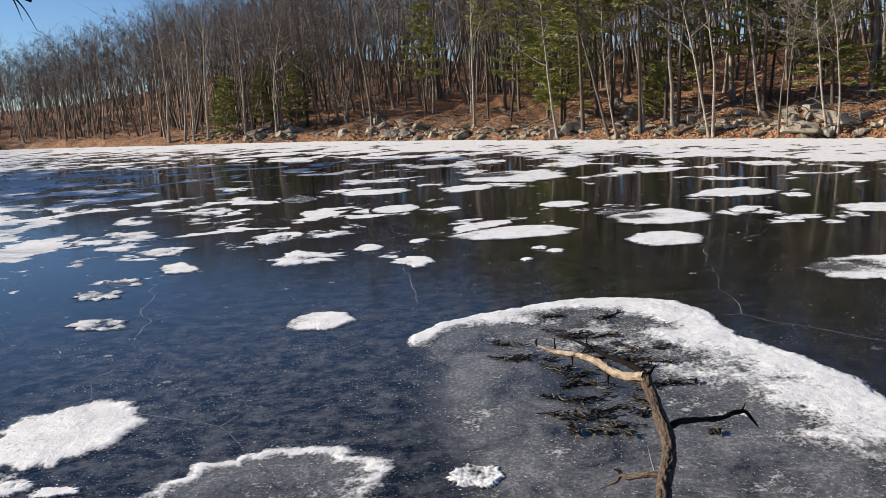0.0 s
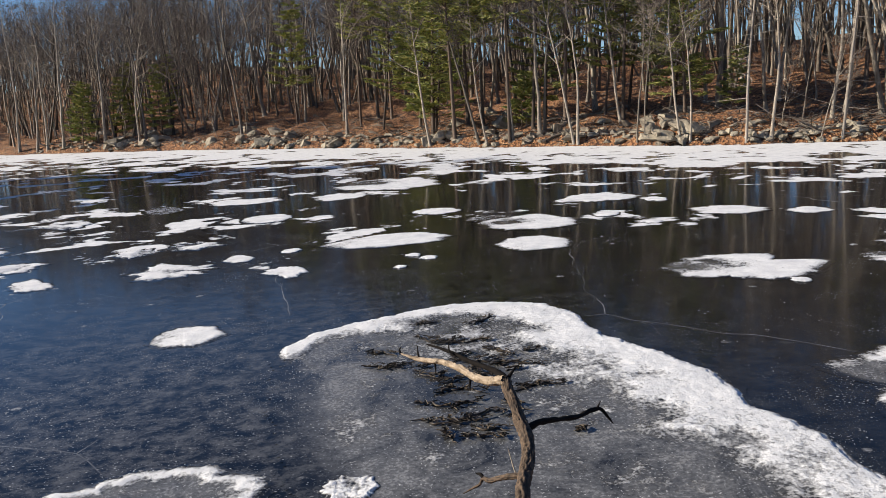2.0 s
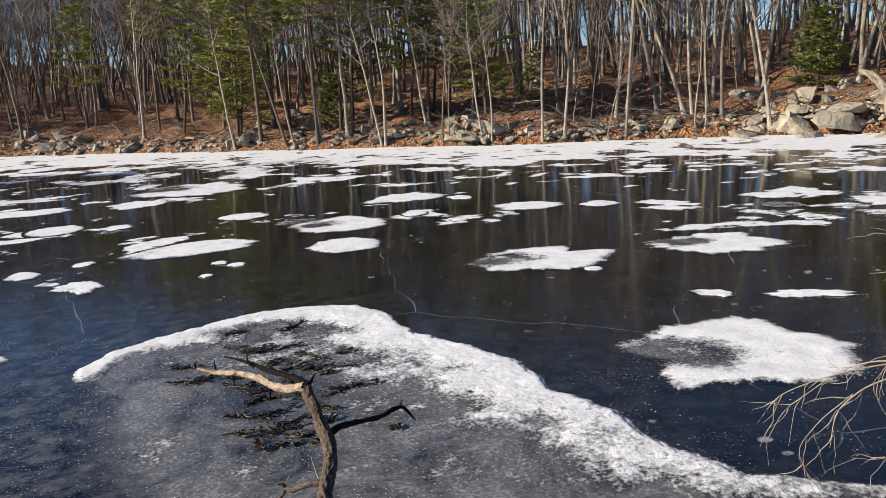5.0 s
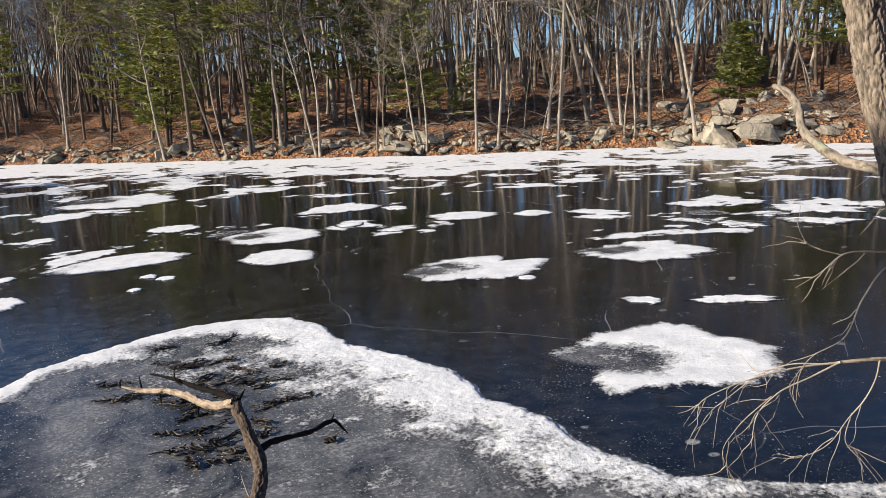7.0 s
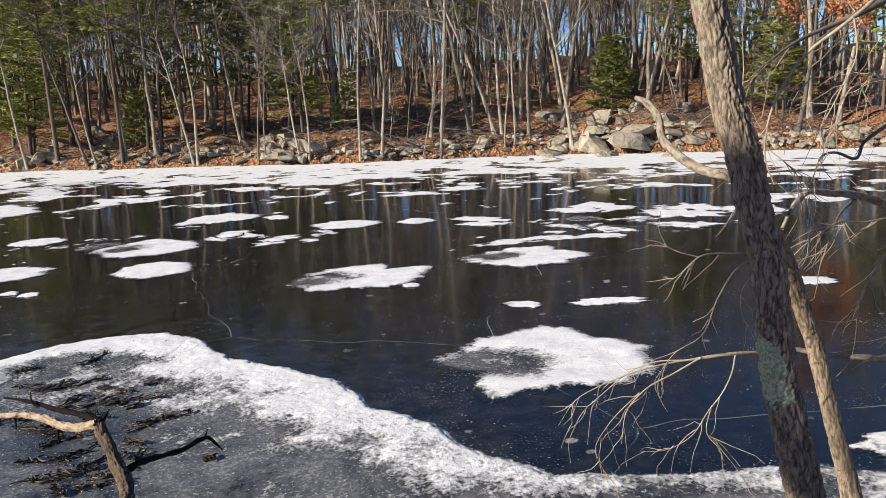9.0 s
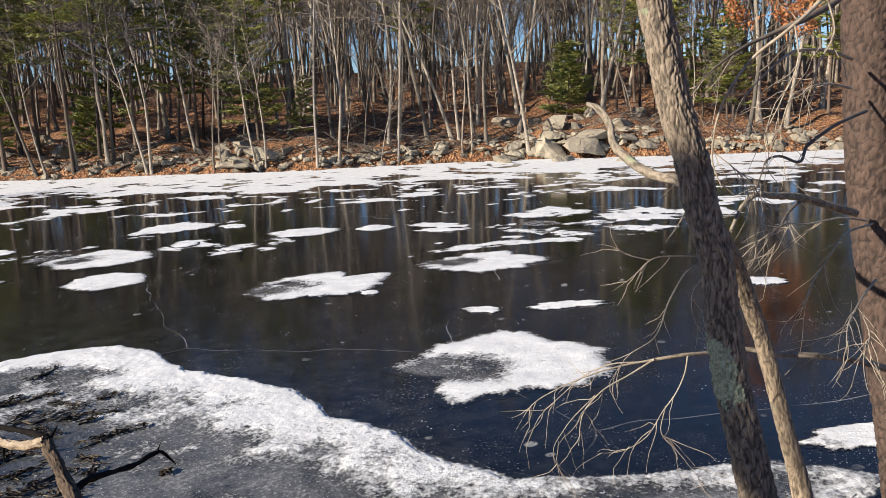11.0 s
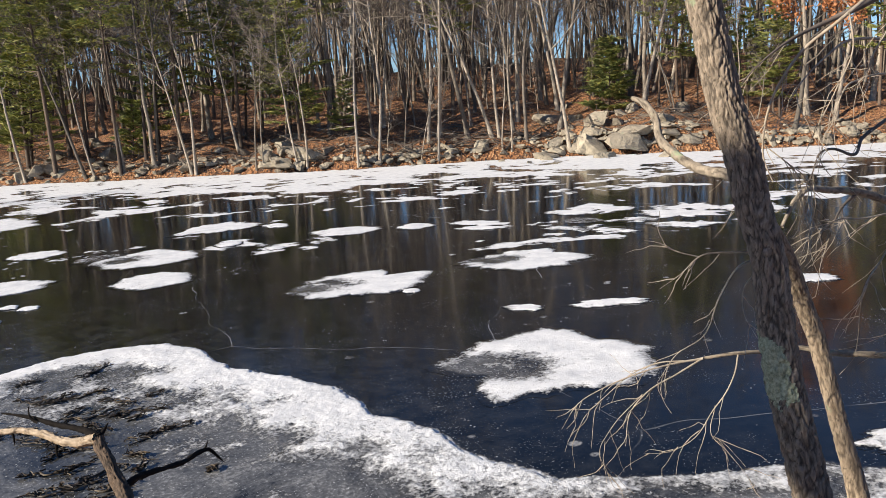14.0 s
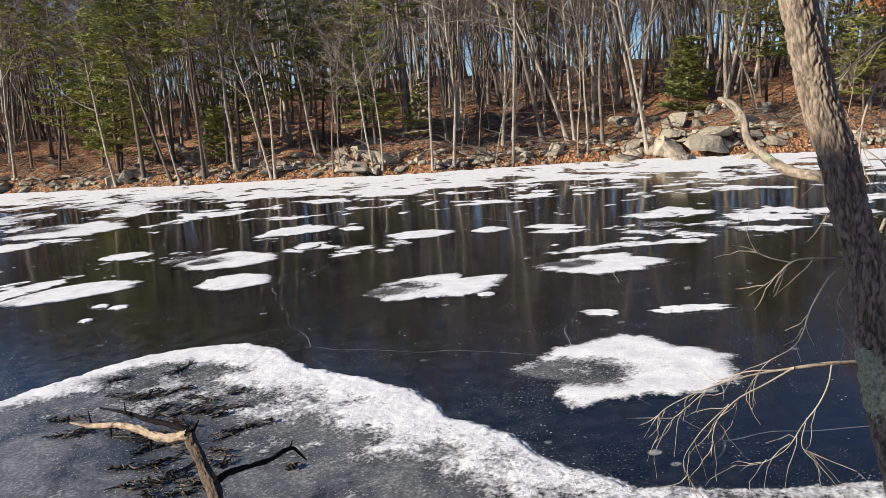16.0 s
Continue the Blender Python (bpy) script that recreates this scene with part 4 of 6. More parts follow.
def planted(tree, x, y, size=1.0, turn=0.0, lean=(0.0, 0.0), sunk=0.0):
    z = ground_at(x, y)
    tilt = Vector((lean[0], lean[1], 1)).normalized()
    m = Matrix.Translation((x, y, z - sunk)) @ Vector((0, 0, 1)).rotation_difference(tilt).to_matrix().to_4x4() @ pose(0, 0, 0, 0, 0, turn)
    made = copy_thing(tree, m)
    made.scale = (size, size, size)
    return made


# the first of each kind stand in the grove on the west shore
for k, tree in enumerate([leafy] + hardwoods + pines + snags + saplings + small_pines):
    x, y = -40 - 3.4 * (k % 4), 43 + 1.1 * (k // 2)
    tree.matrix_basis = pose(x, y, ground_at(x, y), 0, 0, 40 * k)
    tree.scale = (1.4, 1.4, 1.4)

SPOTS = []


def free_spot(x, y, room, own=0.0):
    if any((x - a) ** 2 + (y - b) ** 2 < max(room, c) ** 2 for a, b, c in SPOTS):
        return False
    SPOTS.append((x, y, own))
    return True


planted(pines[1], 9.38, 50.89, 0.95, 0, (-0.007, 0.001))
free_spot(9.38, 50.89, 0, 2.2)
planted(pines[0], 8.23, 58.47, 0.95, 134, (0.087, -0.013))
free_spot(8.23, 58.47, 0, 2.2)
planted(pines[1], 11.90, 53.66, 0.85, 268, (-0.020, 0.004))
free_spot(11.90, 53.66, 0, 2.2)
planted(pines[2], 12.20, 47.63, 0.95, 42, (0.010, -0.003))
free_spot(12.20, 47.63, 0, 2.2)
planted(hardwoods[4], 12.41, 47.58, 0.9, 176, (0.032, -0.008))
free_spot(12.41, 47.58, 0, 1.3)
planted(hardwoods[1], 13.89, 46.75, 0.9, 310, (-0.031, 0.009))
free_spot(13.89, 46.75, 0, 1.3)
planted(hardwoods[0], 14.37, 47.34, 0.8, 84, (-0.025, 0.007))
free_spot(14.37, 47.34, 0, 1.3)
planted(hardwoods[3], 20.40, 54.81, 1.1, 352, (-0.052, 0.019))
free_spot(20.40, 54.81, 0, 1.3)
planted(hardwoods[2], 18.95, 46.48, 1.0, 126, (-0.112, 0.044))
free_spot(18.95, 46.48, 0, 1.3)
planted(pines[4], 19.06, 49.44, 0.8, 260, (0.067, -0.026))
free_spot(19.06, 49.44, 0, 2.2)
planted(pines[4], 23.13, 52.32, 0.85, 34, (0.062, -0.028))
free_spot(23.13, 52.32, 0, 2.2)
planted(saplings[2], 17.89, 41.62, 1.0, 168, (0.023, -0.010))
free_spot(17.89, 41.62, 0, 1.3)
planted(saplings[0], 18.14, 41.29, 1.1, 302, (0.057, -0.025))
free_spot(18.14, 41.29, 0, 1.3)
planted(hardwoods[4], 19.60, 39.85, 0.8, 76, (-0.068, 0.033))
free_spot(19.60, 39.85, 0, 1.3)
planted(hardwoods[4], 19.97, 39.56, 0.7, 210, (0.029, -0.014))
free_spot(19.97, 39.56, 0, 1.3)
planted(hardwoods[3], 26.38, 48.39, 1.15, 344, (0.023, -0.012))
free_spot(26.38, 48.39, 0, 1.3)
planted(snags[0], 22.01, 37.54, 1.0, 118, (0.018, -0.011))
free_spot(22.01, 37.54, 0, 1.3)
planted(hardwoods[5], 23.18, 37.20, 0.8, 252, (0.025, -0.016))
free_spot(23.18, 37.20, 0, 1.3)
planted(saplings[1], 25.22, 36.10, 1.0, 26, (0.178, -0.126))
free_spot(25.22, 36.10, 0, 1.3)
planted(snags[1], 25.93, 35.48, 1.0, 160, (0.024, -0.018))
free_spot(25.93, 35.48, 0, 1.3)
planted(hardwoods[0], 30.10, 35.78, 0.95, 294, (-0.138, 0.112))
free_spot(30.10, 35.78, 0, 1.3)
planted(hardwoods[2], 30.30, 35.35, 1.0, 68, (-0.044, 0.037))
free_spot(30.30, 35.35, 0, 1.3)
planted(saplings[2], 29.26, 33.87, 1.0, 202, (0.064, -0.055))
free_spot(29.26, 33.87, 0, 1.3)
planted(saplings[2], 29.56, 33.48, 1.0, 336, (0.023, -0.020))
free_spot(29.56, 33.48, 0, 1.3)
planted(hardwoods[5], 30.78, 33.60, 0.95, 110, (0.000, -0.000))
free_spot(30.78, 33.60, 0, 1.3)
planted(hardwoods[2], 31.65, 31.10, 1.05, 244, (-0.114, 0.112))
free_spot(31.65, 31.10, 0, 1.3)
# the pines along the bank
planted(pines[0], 8.57, 54.67, 1.0, 24)
free_spot(8.57, 54.67, 0, 2.0)
planted(pines[1], 10.90, 53.80, 1.0, 105)
free_spot(10.90, 53.80, 0, 2.0)
planted(pines[2], 14.16, 49.27, 1.0, 176)
free_spot(14.16, 49.27, 0, 2.0)
planted(pines[1], 16.32, 49.26, 0.95, 215)
free_spot(16.32, 49.26, 0, 2.0)
planted(pines[1], 19.61, 47.75, 0.85, 195)
free_spot(19.61, 47.75, 0, 2.0)
planted(pines[0], 21.79, 43.84, 0.82, 210)
free_spot(21.79, 43.84, 0, 2.0)
planted(pines[3], -20.80, 79.73, 0.62, 210)
free_spot(-20.80, 79.73, 0, 2.0)
planted(pines[3], -17.09, 78.99, 0.66, 15)
free_spot(-17.09, 78.99, 0, 2.0)
planted(pines[3], -13.23, 77.43, 0.75, 180)
free_spot(-13.23, 77.43, 0, 2.0)
planted(pines[2], 26.37, 48.15, 1.0, 270)
free_spot(26.37, 48.15, 0, 2.0)
planted(small_pines[0], 38.12, 34.07, 1.05, 166)
free_spot(38.12, 34.07, 0, 2.0)
planted(pines[4], 43.30, 32.38, 0.85, 80)
free_spot(43.30, 32.38, 0, 2.0)
planted(pines[3], 45.26, 27.31, 0.8, 170)
free_spot(45.26, 27.31, 0, 2.0)
planted(pines[4], 50.25, 23.42, 0.9, 350)
free_spot(50.25, 23.42, 0, 2.0)
planted(pines[4], -0.77, 70.19, 0.9, 130)
free_spot(-0.77, 70.19, 0, 2.0)
planted(pines[0], 16.41, 53.97, 1.0, 330)
free_spot(16.41, 53.97, 0, 2.0)
planted(pines[2], 6.74, 63.98, 1.0, 240)
free_spot(6.74, 63.98, 0, 2.0)
planted(small_pines[0], 45.71, 41.12, 0.95, 18, (-0.015, 0.016))
free_spot(45.71, 41.12, 0, 2.2)
planted(pines[1], 49.55, 37.60, 0.8, 152, (-0.029, 0.037))
free_spot(49.55, 37.60, 0, 2.2)
planted(pines[4], 44.89, 26.67, 0.6, 286, (-0.020, 0.034))
free_spot(44.89, 26.67, 0, 2.2)
planted(hardwoods[3], 47.91, 40.58, 1.2, 60, (-0.017, 0.020))
free_spot(47.91, 40.58, 0, 1.3)
planted(hardwoods[3], 48.01, 39.22, 1.0, 194, (-0.007, 0.009))
free_spot(48.01, 39.22, 0, 1.3)
planted(leafy, 40.18, 23.05, 1.0, 328, (-0.017, 0.030))
free_spot(40.18, 23.05, 0, 1.3)
planted(small_pines[1], -20.14, 76.80, 0.95, 102, (0.088, 0.023))
free_spot(-20.14, 76.80, 0, 2.2)
planted(small_pines[1], -18.30, 87.51, 1.1, 236, (0.076, 0.016))
free_spot(-18.30, 87.51, 0, 2.2)
planted(pines[3], -14.25, 87.14, 0.75, 10, (0.081, 0.013))
free_spot(-14.25, 87.14, 0, 2.2)
planted(hardwoods[1], -26.78, 80.46, 0.9, 144, (0.066, 0.022))
free_spot(-26.78, 80.46, 0, 1.3)
planted(hardwoods[0], -24.90, 79.49, 0.9, 278, (0.097, 0.030))
free_spot(-24.90, 79.49, 0, 1.3)
planted(hardwoods[5], -23.72, 78.60, 0.95, 52, (0.080, 0.024))
free_spot(-23.72, 78.60, 0, 1.3)
planted(hardwoods[1], -22.13, 77.92, 0.9, 186, (0.037, 0.010))
free_spot(-22.13, 77.92, 0, 1.3)
planted(hardwoods[3], -17.83, 75.42, 0.8, 320, (0.043, 0.010))
free_spot(-17.83, 75.42, 0, 1.3)
planted(hardwoods[2], 7.87, 51.71, 0.9, 94, (-0.116, 0.017))
free_spot(7.87, 51.71, 0, 1.3)
planted(hardwoods[0], 10.55, 48.98, 0.8, 228, (-0.289, 0.058))
free_spot(10.55, 48.98, 0, 1.3)
planted(hardwoods[4], 10.95, 48.58, 0.8, 2, (-0.254, 0.054))
free_spot(10.95, 48.58, 0, 1.3)
planted(hardwoods[4], 15.17, 44.27, 0.9, 136, (-0.059, 0.020))
free_spot(15.17, 44.27, 0, 1.3)
planted(hardwoods[5], 15.33, 44.11, 0.8, 270, (-0.030, 0.010))
free_spot(15.33, 44.11, 0, 1.3)
planted(pines[0], 8.83, 55.15, 0.8, 44, (0.085, -0.014))
free_spot(8.83, 55.15, 0, 2.2)
planted(pines[4], 21.55, 51.57, 0.9, 354, (0.066, -0.028))
free_spot(21.55, 51.57, 0, 2.2)
planted(pines[3], 24.37, 50.43, 0.9, 128, (0.056, -0.027))
free_spot(24.37, 50.43, 0, 2.2)
planted(pines[4], 5.60, 59.47, 0.8, 262, (0.128, -0.013))
free_spot(5.60, 59.47, 0, 2.2)
planted(pines[4], 43.54, 30.24, 0.8, 36, (-0.015, 0.022))
free_spot(43.54, 30.24, 0, 2.2)
planted(pines[3], 45.23, 28.97, 0.7, 170, (-0.018, 0.028))
free_spot(45.23, 28.97, 0, 2.2)
planted(small_pines[0], 13.96, 51.30, 0.8, 304, (0.099, -0.027))
free_spot(13.96, 51.30, 0, 2.2)
planted(small_pines[1], 24.03, 42.72, 0.6, 78, (0.087, -0.049))
free_spot(24.03, 42.72, 0, 2.2)


# the dense pines of the west shore, whose shade falls across the ice
west = random.Random(3)
for _ in range(8):
    x, y = west.uniform(-46, -37), west.uniform(36, 52)
    if free_spot(x, y, 2.0):
        planted(pines[0], x, y, west.uniform(1.05, 1.35), west.uniform(0, 360))


def west_low(x, y):
    """Trees grow lower on the flat western shore."""
    return 0.70 + 0.30 * min(1.0, max(0.0, (math.degrees(math.atan2(x, y)) + 30) / 18))


def tall_east(x, y):
    """The slope facing the bank carries the tallest trees."""
    return 1.0 + 0.22 * min(1.0, max(0.0, (math.degrees(math.atan2(x, y)) + 4) / 14))


def build_woods():
    rng = random.Random(5)
    placed = 0
    for _ in range(9000):
        x, y = rng.uniform(-58, 60), rng.uniform(12, 112)
        d = float(shore_distance(x, y))
        if not 0.7 < d < 22 or math.degrees(math.atan2(x, y)) > 74:
            continue
        if -4 < x < 22 and d < 9 and rng.random() < 0.62:
            continue
        if placed > 235 or not free_spot(x, y, 1.3 if d < 14 else 2.0):
            continue
        placed += 1
        tree = rng.choice(hardwoods) if rng.random() < 0.68 else rng.choice(saplings)
        tip = 0.13 if d < 6 else 0.07
        planted(tree, x, y, rng.uniform(0.75, 1.1) * west_low(x, y) * (0.5 + 0.5 * tall_east(x, y)), rng.uniform(0, 360), (rng.gauss(0, tip) - 0.03, rng.gauss(0, tip) - 0.03))
    for _ in range(18):
        x, y = rng.uniform(4, 58), rng.uniform(22, 80)
        d = float(shore_distance(x, y))
        if 6 < d < 30 and free_spot(x, y, 2.0):
            planted(rng.choice(pines), x, y, rng.uniform(0.7, 1.05), rng.uniform(0, 360))


def build_far_woods():
    """Everything deeper in the woods than can be told apart."""
    rng = random.Random(11)
    kinds = [bare_tree(200 + k, h, r, c, 8, False) for k, (h, r, c) in enumerate([(13.5, 0.11, 0.24), (15, 0.13, 0.3), (12.0, 0.09, 0.2), (14.5, 0.15, 0.34), (13.0, 0.08, 0.24)])]
    kinds = [(t.arrays(), c.arrays()) for t, c in kinds]
    trunk, crown = Geo(), Geo()
    made = 0
    while made < 2500:
        x, y = rng.uniform(-95, 8) if made % 9 < 5 else rng.uniform(5, 95), rng.uniform(8, 165)
        d = float(shore_distance(x, y))
        if not (1.0 if x < -14 else 4 if x < -6 else 11 if x < 4 else 17) < d < (65 if x < 4 else 85) or y < 14 or (x < -28 and y < 58):
            continue
        made += 1
        (tp, tf), (cp, cf) = rng.choice(kinds)
        q, s = rng.uniform(0, 6.28), rng.uniform(0.80, 1.10) * west_low(x, y) * tall_east(x, y)
        c, n = math.cos(q) * s, math.sin(q) * s
        spin = np.array([[c, n, 0], [-n, c, 0], [s * rng.gauss(0, 0.07), s * rng.gauss(0, 0.07), s]])
        place = np.array([x, y, ground_at(x, y)])
        trunk.add(tp @ spin + place, tf)
        crown.add(cp @ spin + place, cf)
    woods = new("far_woods")
    tagged(child("trunks", trunk.mesh("trunks", BARK_DEEP), woods), kind="stuff")
    tagged(child("twigs", crown.mesh("twigs", TWIG, False), woods), kind="stuff")
    tagged(woods, "dense leafless winter woods on the hillside", "woods", kind="stuff")


build_woods()
build_far_woods()


# ---- rocks and logs ----
def rock_mesh(seed, flat, cuts_each=5):
    """A blocky, split stone about a metre across."""
    bm = bmesh.new()
    bmesh.ops.create_cube(bm, size=1.1)
    bmesh.ops.subdivide_edges(bm, edges=bm.edges[:], cuts=cuts_each, use_grid_fill=True)
    rng = random.Random(seed)
    cuts = []
    for k in range(11):
        axis = Vector((0, 0, 0))
        axis[k % 3] = rng.choice((-1, 1))
        cuts.append(((axis + Vector((rng.gauss(0, 0.45), rng.gauss(0, 0.45), rng.gauss(0, 0.4)))).normalized(), rng.uniform(0.26, 0.46)))
    for v in bm.verts:
        for normal, far in cuts:
            over = v.co.dot(normal) - far
            if over > 0:
                v.co -= normal * over
        v.co += v.co.normalized() * 0.05 * noise.fractal(v.co * 4 + Vector((seed, 0, 0)), 0.8, 2, 4)
        v.co.z *= flat
    data = bpy.data.meshes.new("boulder")
    bm.to_mesh(data)
    bm.free()
    data.materials.append(ROCK)
    return data


ROCKS = [rock_mesh(300 + k, f) for k, f in enumerate((0.8, 0.6, 0.95, 0.7, 0.55, 0.85))]


def boulder(x, y, size, kind, turn, sink=0.3, squash=(1, 1, 1), label="angular grey boulder on the pond bank"):
    ob = new("boulder", ROCKS[kind % 6])
    z = max(ground_at(x, y), 0.0)
    ob.matrix_world = pose(x, y, z + size * squash[2] * (0.35 - sink), 8 * math.sin(turn), 8 * math.cos(turn), turn) @ Matrix.Diagonal((size * squash[0], size * squash[1], size * squash[2], 1))
    tagged(ob, label, "rock", "boulders along the far bank")


def build_rocks():
    rng = random.Random(21)
    made = 0
    while made < 40:
        k = rng.uniform(2.5, 15)
        i = int(k)
        (ax, ay), (bx, by) = SHORE[i], SHORE[i + 1]
        f = k - i
        x, y = ax + f * (bx - ax), ay + f * (by - ay)
        out = abs(rng.gauss(0, 2.0))
        nx, ny = (by - ay), -(bx - ax)
        size = math.hypot(nx, ny)
        x, y = x - out * nx / size, y - out * ny / size
        if float(shore_distance(x, y)) < -0.1:
            continue
        made += 1
        boulder(x, y, min(1.5, rng.lognormvariate(-0.85, 0.55)), rng.randrange(6), rng.uniform(0, 360), rng.uniform(0.12, 0.3))


build_rocks()


def build_rubble():
    """Small stones along the waterline, past counting."""
    rng = random.Random(33)
    geo = Geo()
    shapes = []
    for data in [rock_mesh(340 + k, 0.8, 2) for k in range(3)]:
        co = np.array([v.co[:] for v in data.vertices])
        data.calc_loop_triangles()
        shapes.append((co, np.array([t.vertices[:] for t in data.loop_triangles])))
    made = 0
    while made < 560:
        k = rng.uniform(2.5, 15.5)
        i = int(k)
        (ax, ay), (bx, by) = SHORE[i], SHORE[i + 1]
        nx, ny = by - ay, ax - bx
        size, out = math.hypot(nx, ny), abs(rng.gauss(0, 1.1))
        x, y = ax + (k - i) * (bx - ax) - out * nx / size, ay + (k - i) * (by - ay) - out * ny / size
        if float(shore_distance(x, y)) < -0.1:
            continue
        made += 1
        co, tri = shapes[made % 3]
        q, w = rng.uniform(0, 6.28), rng.uniform(0.14, 0.55)
        c, n = math.cos(q) * w, math.sin(q) * w
        geo.add(co @ np.array([[c, n, 0], [-n, c, 0], [0, 0, w * 0.7]]) + [x, y, max(0, ground_at(x, y)) + 0.1 * w], tri)
    tagged(new("shore_rubble", geo.mesh("shore_rubble", ROCK, False)), "small broken stones heaped along the waterline", "rubble", kind="stuff")


build_rubble()


def fallen_log(a, b, radius, seed):
    rng = np.random.default_rng(seed)
    rows = []
    for u in np.linspace(0, 1, 9):
        x, y = a[0] + u * (b[0] - a[0]), a[1] + u * (b[1] - a[1])
        rows.append((x, y, max(ground_at(x, y), 0.0) + radius * 0.7 + rng.normal(0, 0.02), radius * (1 - 0.45 * u)))
    geo = Geo()
    line = smoothed(rows, 24)
    tube(geo, line[:, :3], line[:, 3], 9)
    holder = tagged(new("fallen_log"), "weathered fallen log lying on the leafy bank", "log")
    child("trunk", geo.mesh("trunk", LOG), holder)
    for _ in range(3):
        p = line[rng.integers(3, 20)]
        stub = Geo()
        arm = bent_line(rng, p[:3], rng.normal(0, 1, 3) + [0, 0, 1.2], rng.uniform(0.3, 0.9), 3, 0.1, 0.0)
        tube(stub, arm, radius * np.array([0.35, 0.28, 0.2, 0.1]), 5)
        child("branch_stub", stub.mesh("branch_stub", LOG), holder)


def build_brush():
    """Dead sticks strewn over the bank, past counting."""
    rng = np.random.default_rng(8)
    geo = Geo()
    made = 0
    while made < 1500:
        k = rng.uniform(2.5, 14.9)
        i = int(k)
        (ax, ay), (bx, by) = SHORE[i], SHORE[i + 1]
        nx, ny = by - ay, ax - bx
        size = math.hypot(nx, ny)
        out = abs(rng.normal(0, 5))
        x, y = ax + (k - i) * (bx - ax) - out * nx / size, ay + (k - i) * (by - ay) - out * ny / size
        if float(shore_distance(x, y)) < 0.05:
            continue
        made += 1
        q, l = rng.uniform(0, 6.28), rng.uniform(0.4, 2.2)
        line = bent_line(rng, (x, y, ground_at(x, y) + 0.03), (math.cos(q), math.sin(q), rng.uniform(-0.05, 0.5)), l, 3, 0.15, -0.03)
        tube(geo, line, rng.uniform(0.012, 0.042) * np.array([1, 0.8, 0.6, 0.2]), 4, caps=False)
    ob = new("brushwood", geo.mesh("brushwood", TWIG))
    tagged(ob, "dead sticks and brushwood strewn over the bank", "brushwood", kind="stuff")


build_brush()
boulder(13.08, 53.18, 1.49, 0, 0, 0.2, (1, 0.8, 0.89))
boulder(8.74, 52.02, 1.51, 1, 77, 0.2, (1, 0.8, 0.79))
boulder(15.29, 44.64, 1.15, 2, 154, 0.2, (1, 0.8, 0.54))
boulder(18.66, 41.61, 0.85, 3, 231, 0.2, (1, 0.8, 1.13))
boulder(19.86, 40.83, 1.30, 4, 308, 0.2, (1, 0.8, 0.85))
boulder(20.36, 39.80, 1.15, 5, 25, 0.2, (1, 0.8, 0.88))
boulder(20.13, 42.81, 1.49, 0, 102, 0.2, (1, 0.8, 0.36))
boulder(36.95, 38.23, 1.74, 1, 179, 0.2, (1, 0.8, 0.84))
boulder(32.18, 30.42, 2.02, 2, 256, 0.2, (1, 0.8, 0.71))
boulder(33.54, 28.61, 2.20, 3, 333, 0.2, (1, 0.8, 0.65))
boulder(34.05, 28.48, 2.53, 4, 50, 0.2, (1, 0.8, 0.51))
boulder(33.69, 30.99, 1.30, 5, 127, 0.2, (1, 0.8, 0.85))
boulder(36.15, 28.28, 1.63, 0, 204, 0.2, (1, 0.8, 0.50))
boulder(29.91, 33.17, 0.76, 1, 281, 0.2, (1, 0.8, 0.57))
boulder(-3.43, 63.31, 1.36, 2, 358, 0.2, (1, 0.8, 0.76))
boulder(-5.41, 65.88, 1.13, 3, 75, 0.2, (1, 0.8, 0.85))
fallen_log((13.38, 46.69), (22.07, 52.77), 0.14, 16)
fallen_log((13.90, 45.71), (16.89, 45.56), 0.09, 17)
fallen_log((13.45, 50.09), (15.95, 50.83), 0.07, 18)
fallen_log((8.26, 52.00), (10.53, 52.20), 0.08, 19)
fallen_log((29.32, 33.69), (36.37, 35.86), 0.09, 20)
fallen_log((4.31, 56.24), (7.81, 58.38), 0.08, 21)
fallen_log((24.09, 37.22), (27.42, 35.36), 0.06, 22)
boulder(18.78, 40.68, 0.69, 5, 79, 0.25, (1, 0.61, 0.82))
boulder(23.59, 50.24, 0.53, 0, 266, 0.37, (1, 0.71, 0.67))
boulder(18.42, 41.17, 1.10, 1, 328, 0.45, (1, 0.92, 0.68))
boulder(19.66, 41.70, 0.97, 2, 190, 0.24, (1, 0.84, 0.87))
boulder(19.66, 39.93, 0.74, 3, 45, 0.48, (1, 0.93, 0.98))
boulder(20.71, 38.95, 0.60, 4, 159, 0.46, (1, 0.80, 0.77))
boulder(20.25, 40.19, 0.51, 5, 156, 0.29, (1, 0.92, 0.63))
boulder(24.09, 49.23, 0.96, 0, 331, 0.35, (1, 0.74, 1.00))
boulder(18.90, 41.28, 0.55, 1, 323, 0.34, (1, 0.67, 0.77))
boulder(20.55, 40.83, 0.55, 2, 165, 0.25, (1, 0.62, 0.69))
boulder(21.17, 40.40, 0.58, 3, 169, 0.48, (1, 0.72, 0.61))
boulder(19.15, 40.29, 1.12, 4, 146, 0.43, (1, 0.98, 0.61))
boulder(23.21, 49.43, 1.19, 5, 210, 0.46, (1, 0.95, 0.87))
boulder(19.69, 44.21, 1.16, 0, 149, 0.26, (1, 0.75, 0.98))
boulder(19.05, 40.33, 0.42, 1, 86, 0.32, (1, 0.92, 1.00))
boulder(20.15, 40.25, 0.55, 2, 106, 0.25, (1, 0.62, 0.89))
boulder(24.55, 48.67, 1.03, 3, 279, 0.36, (1, 0.70, 1.00))
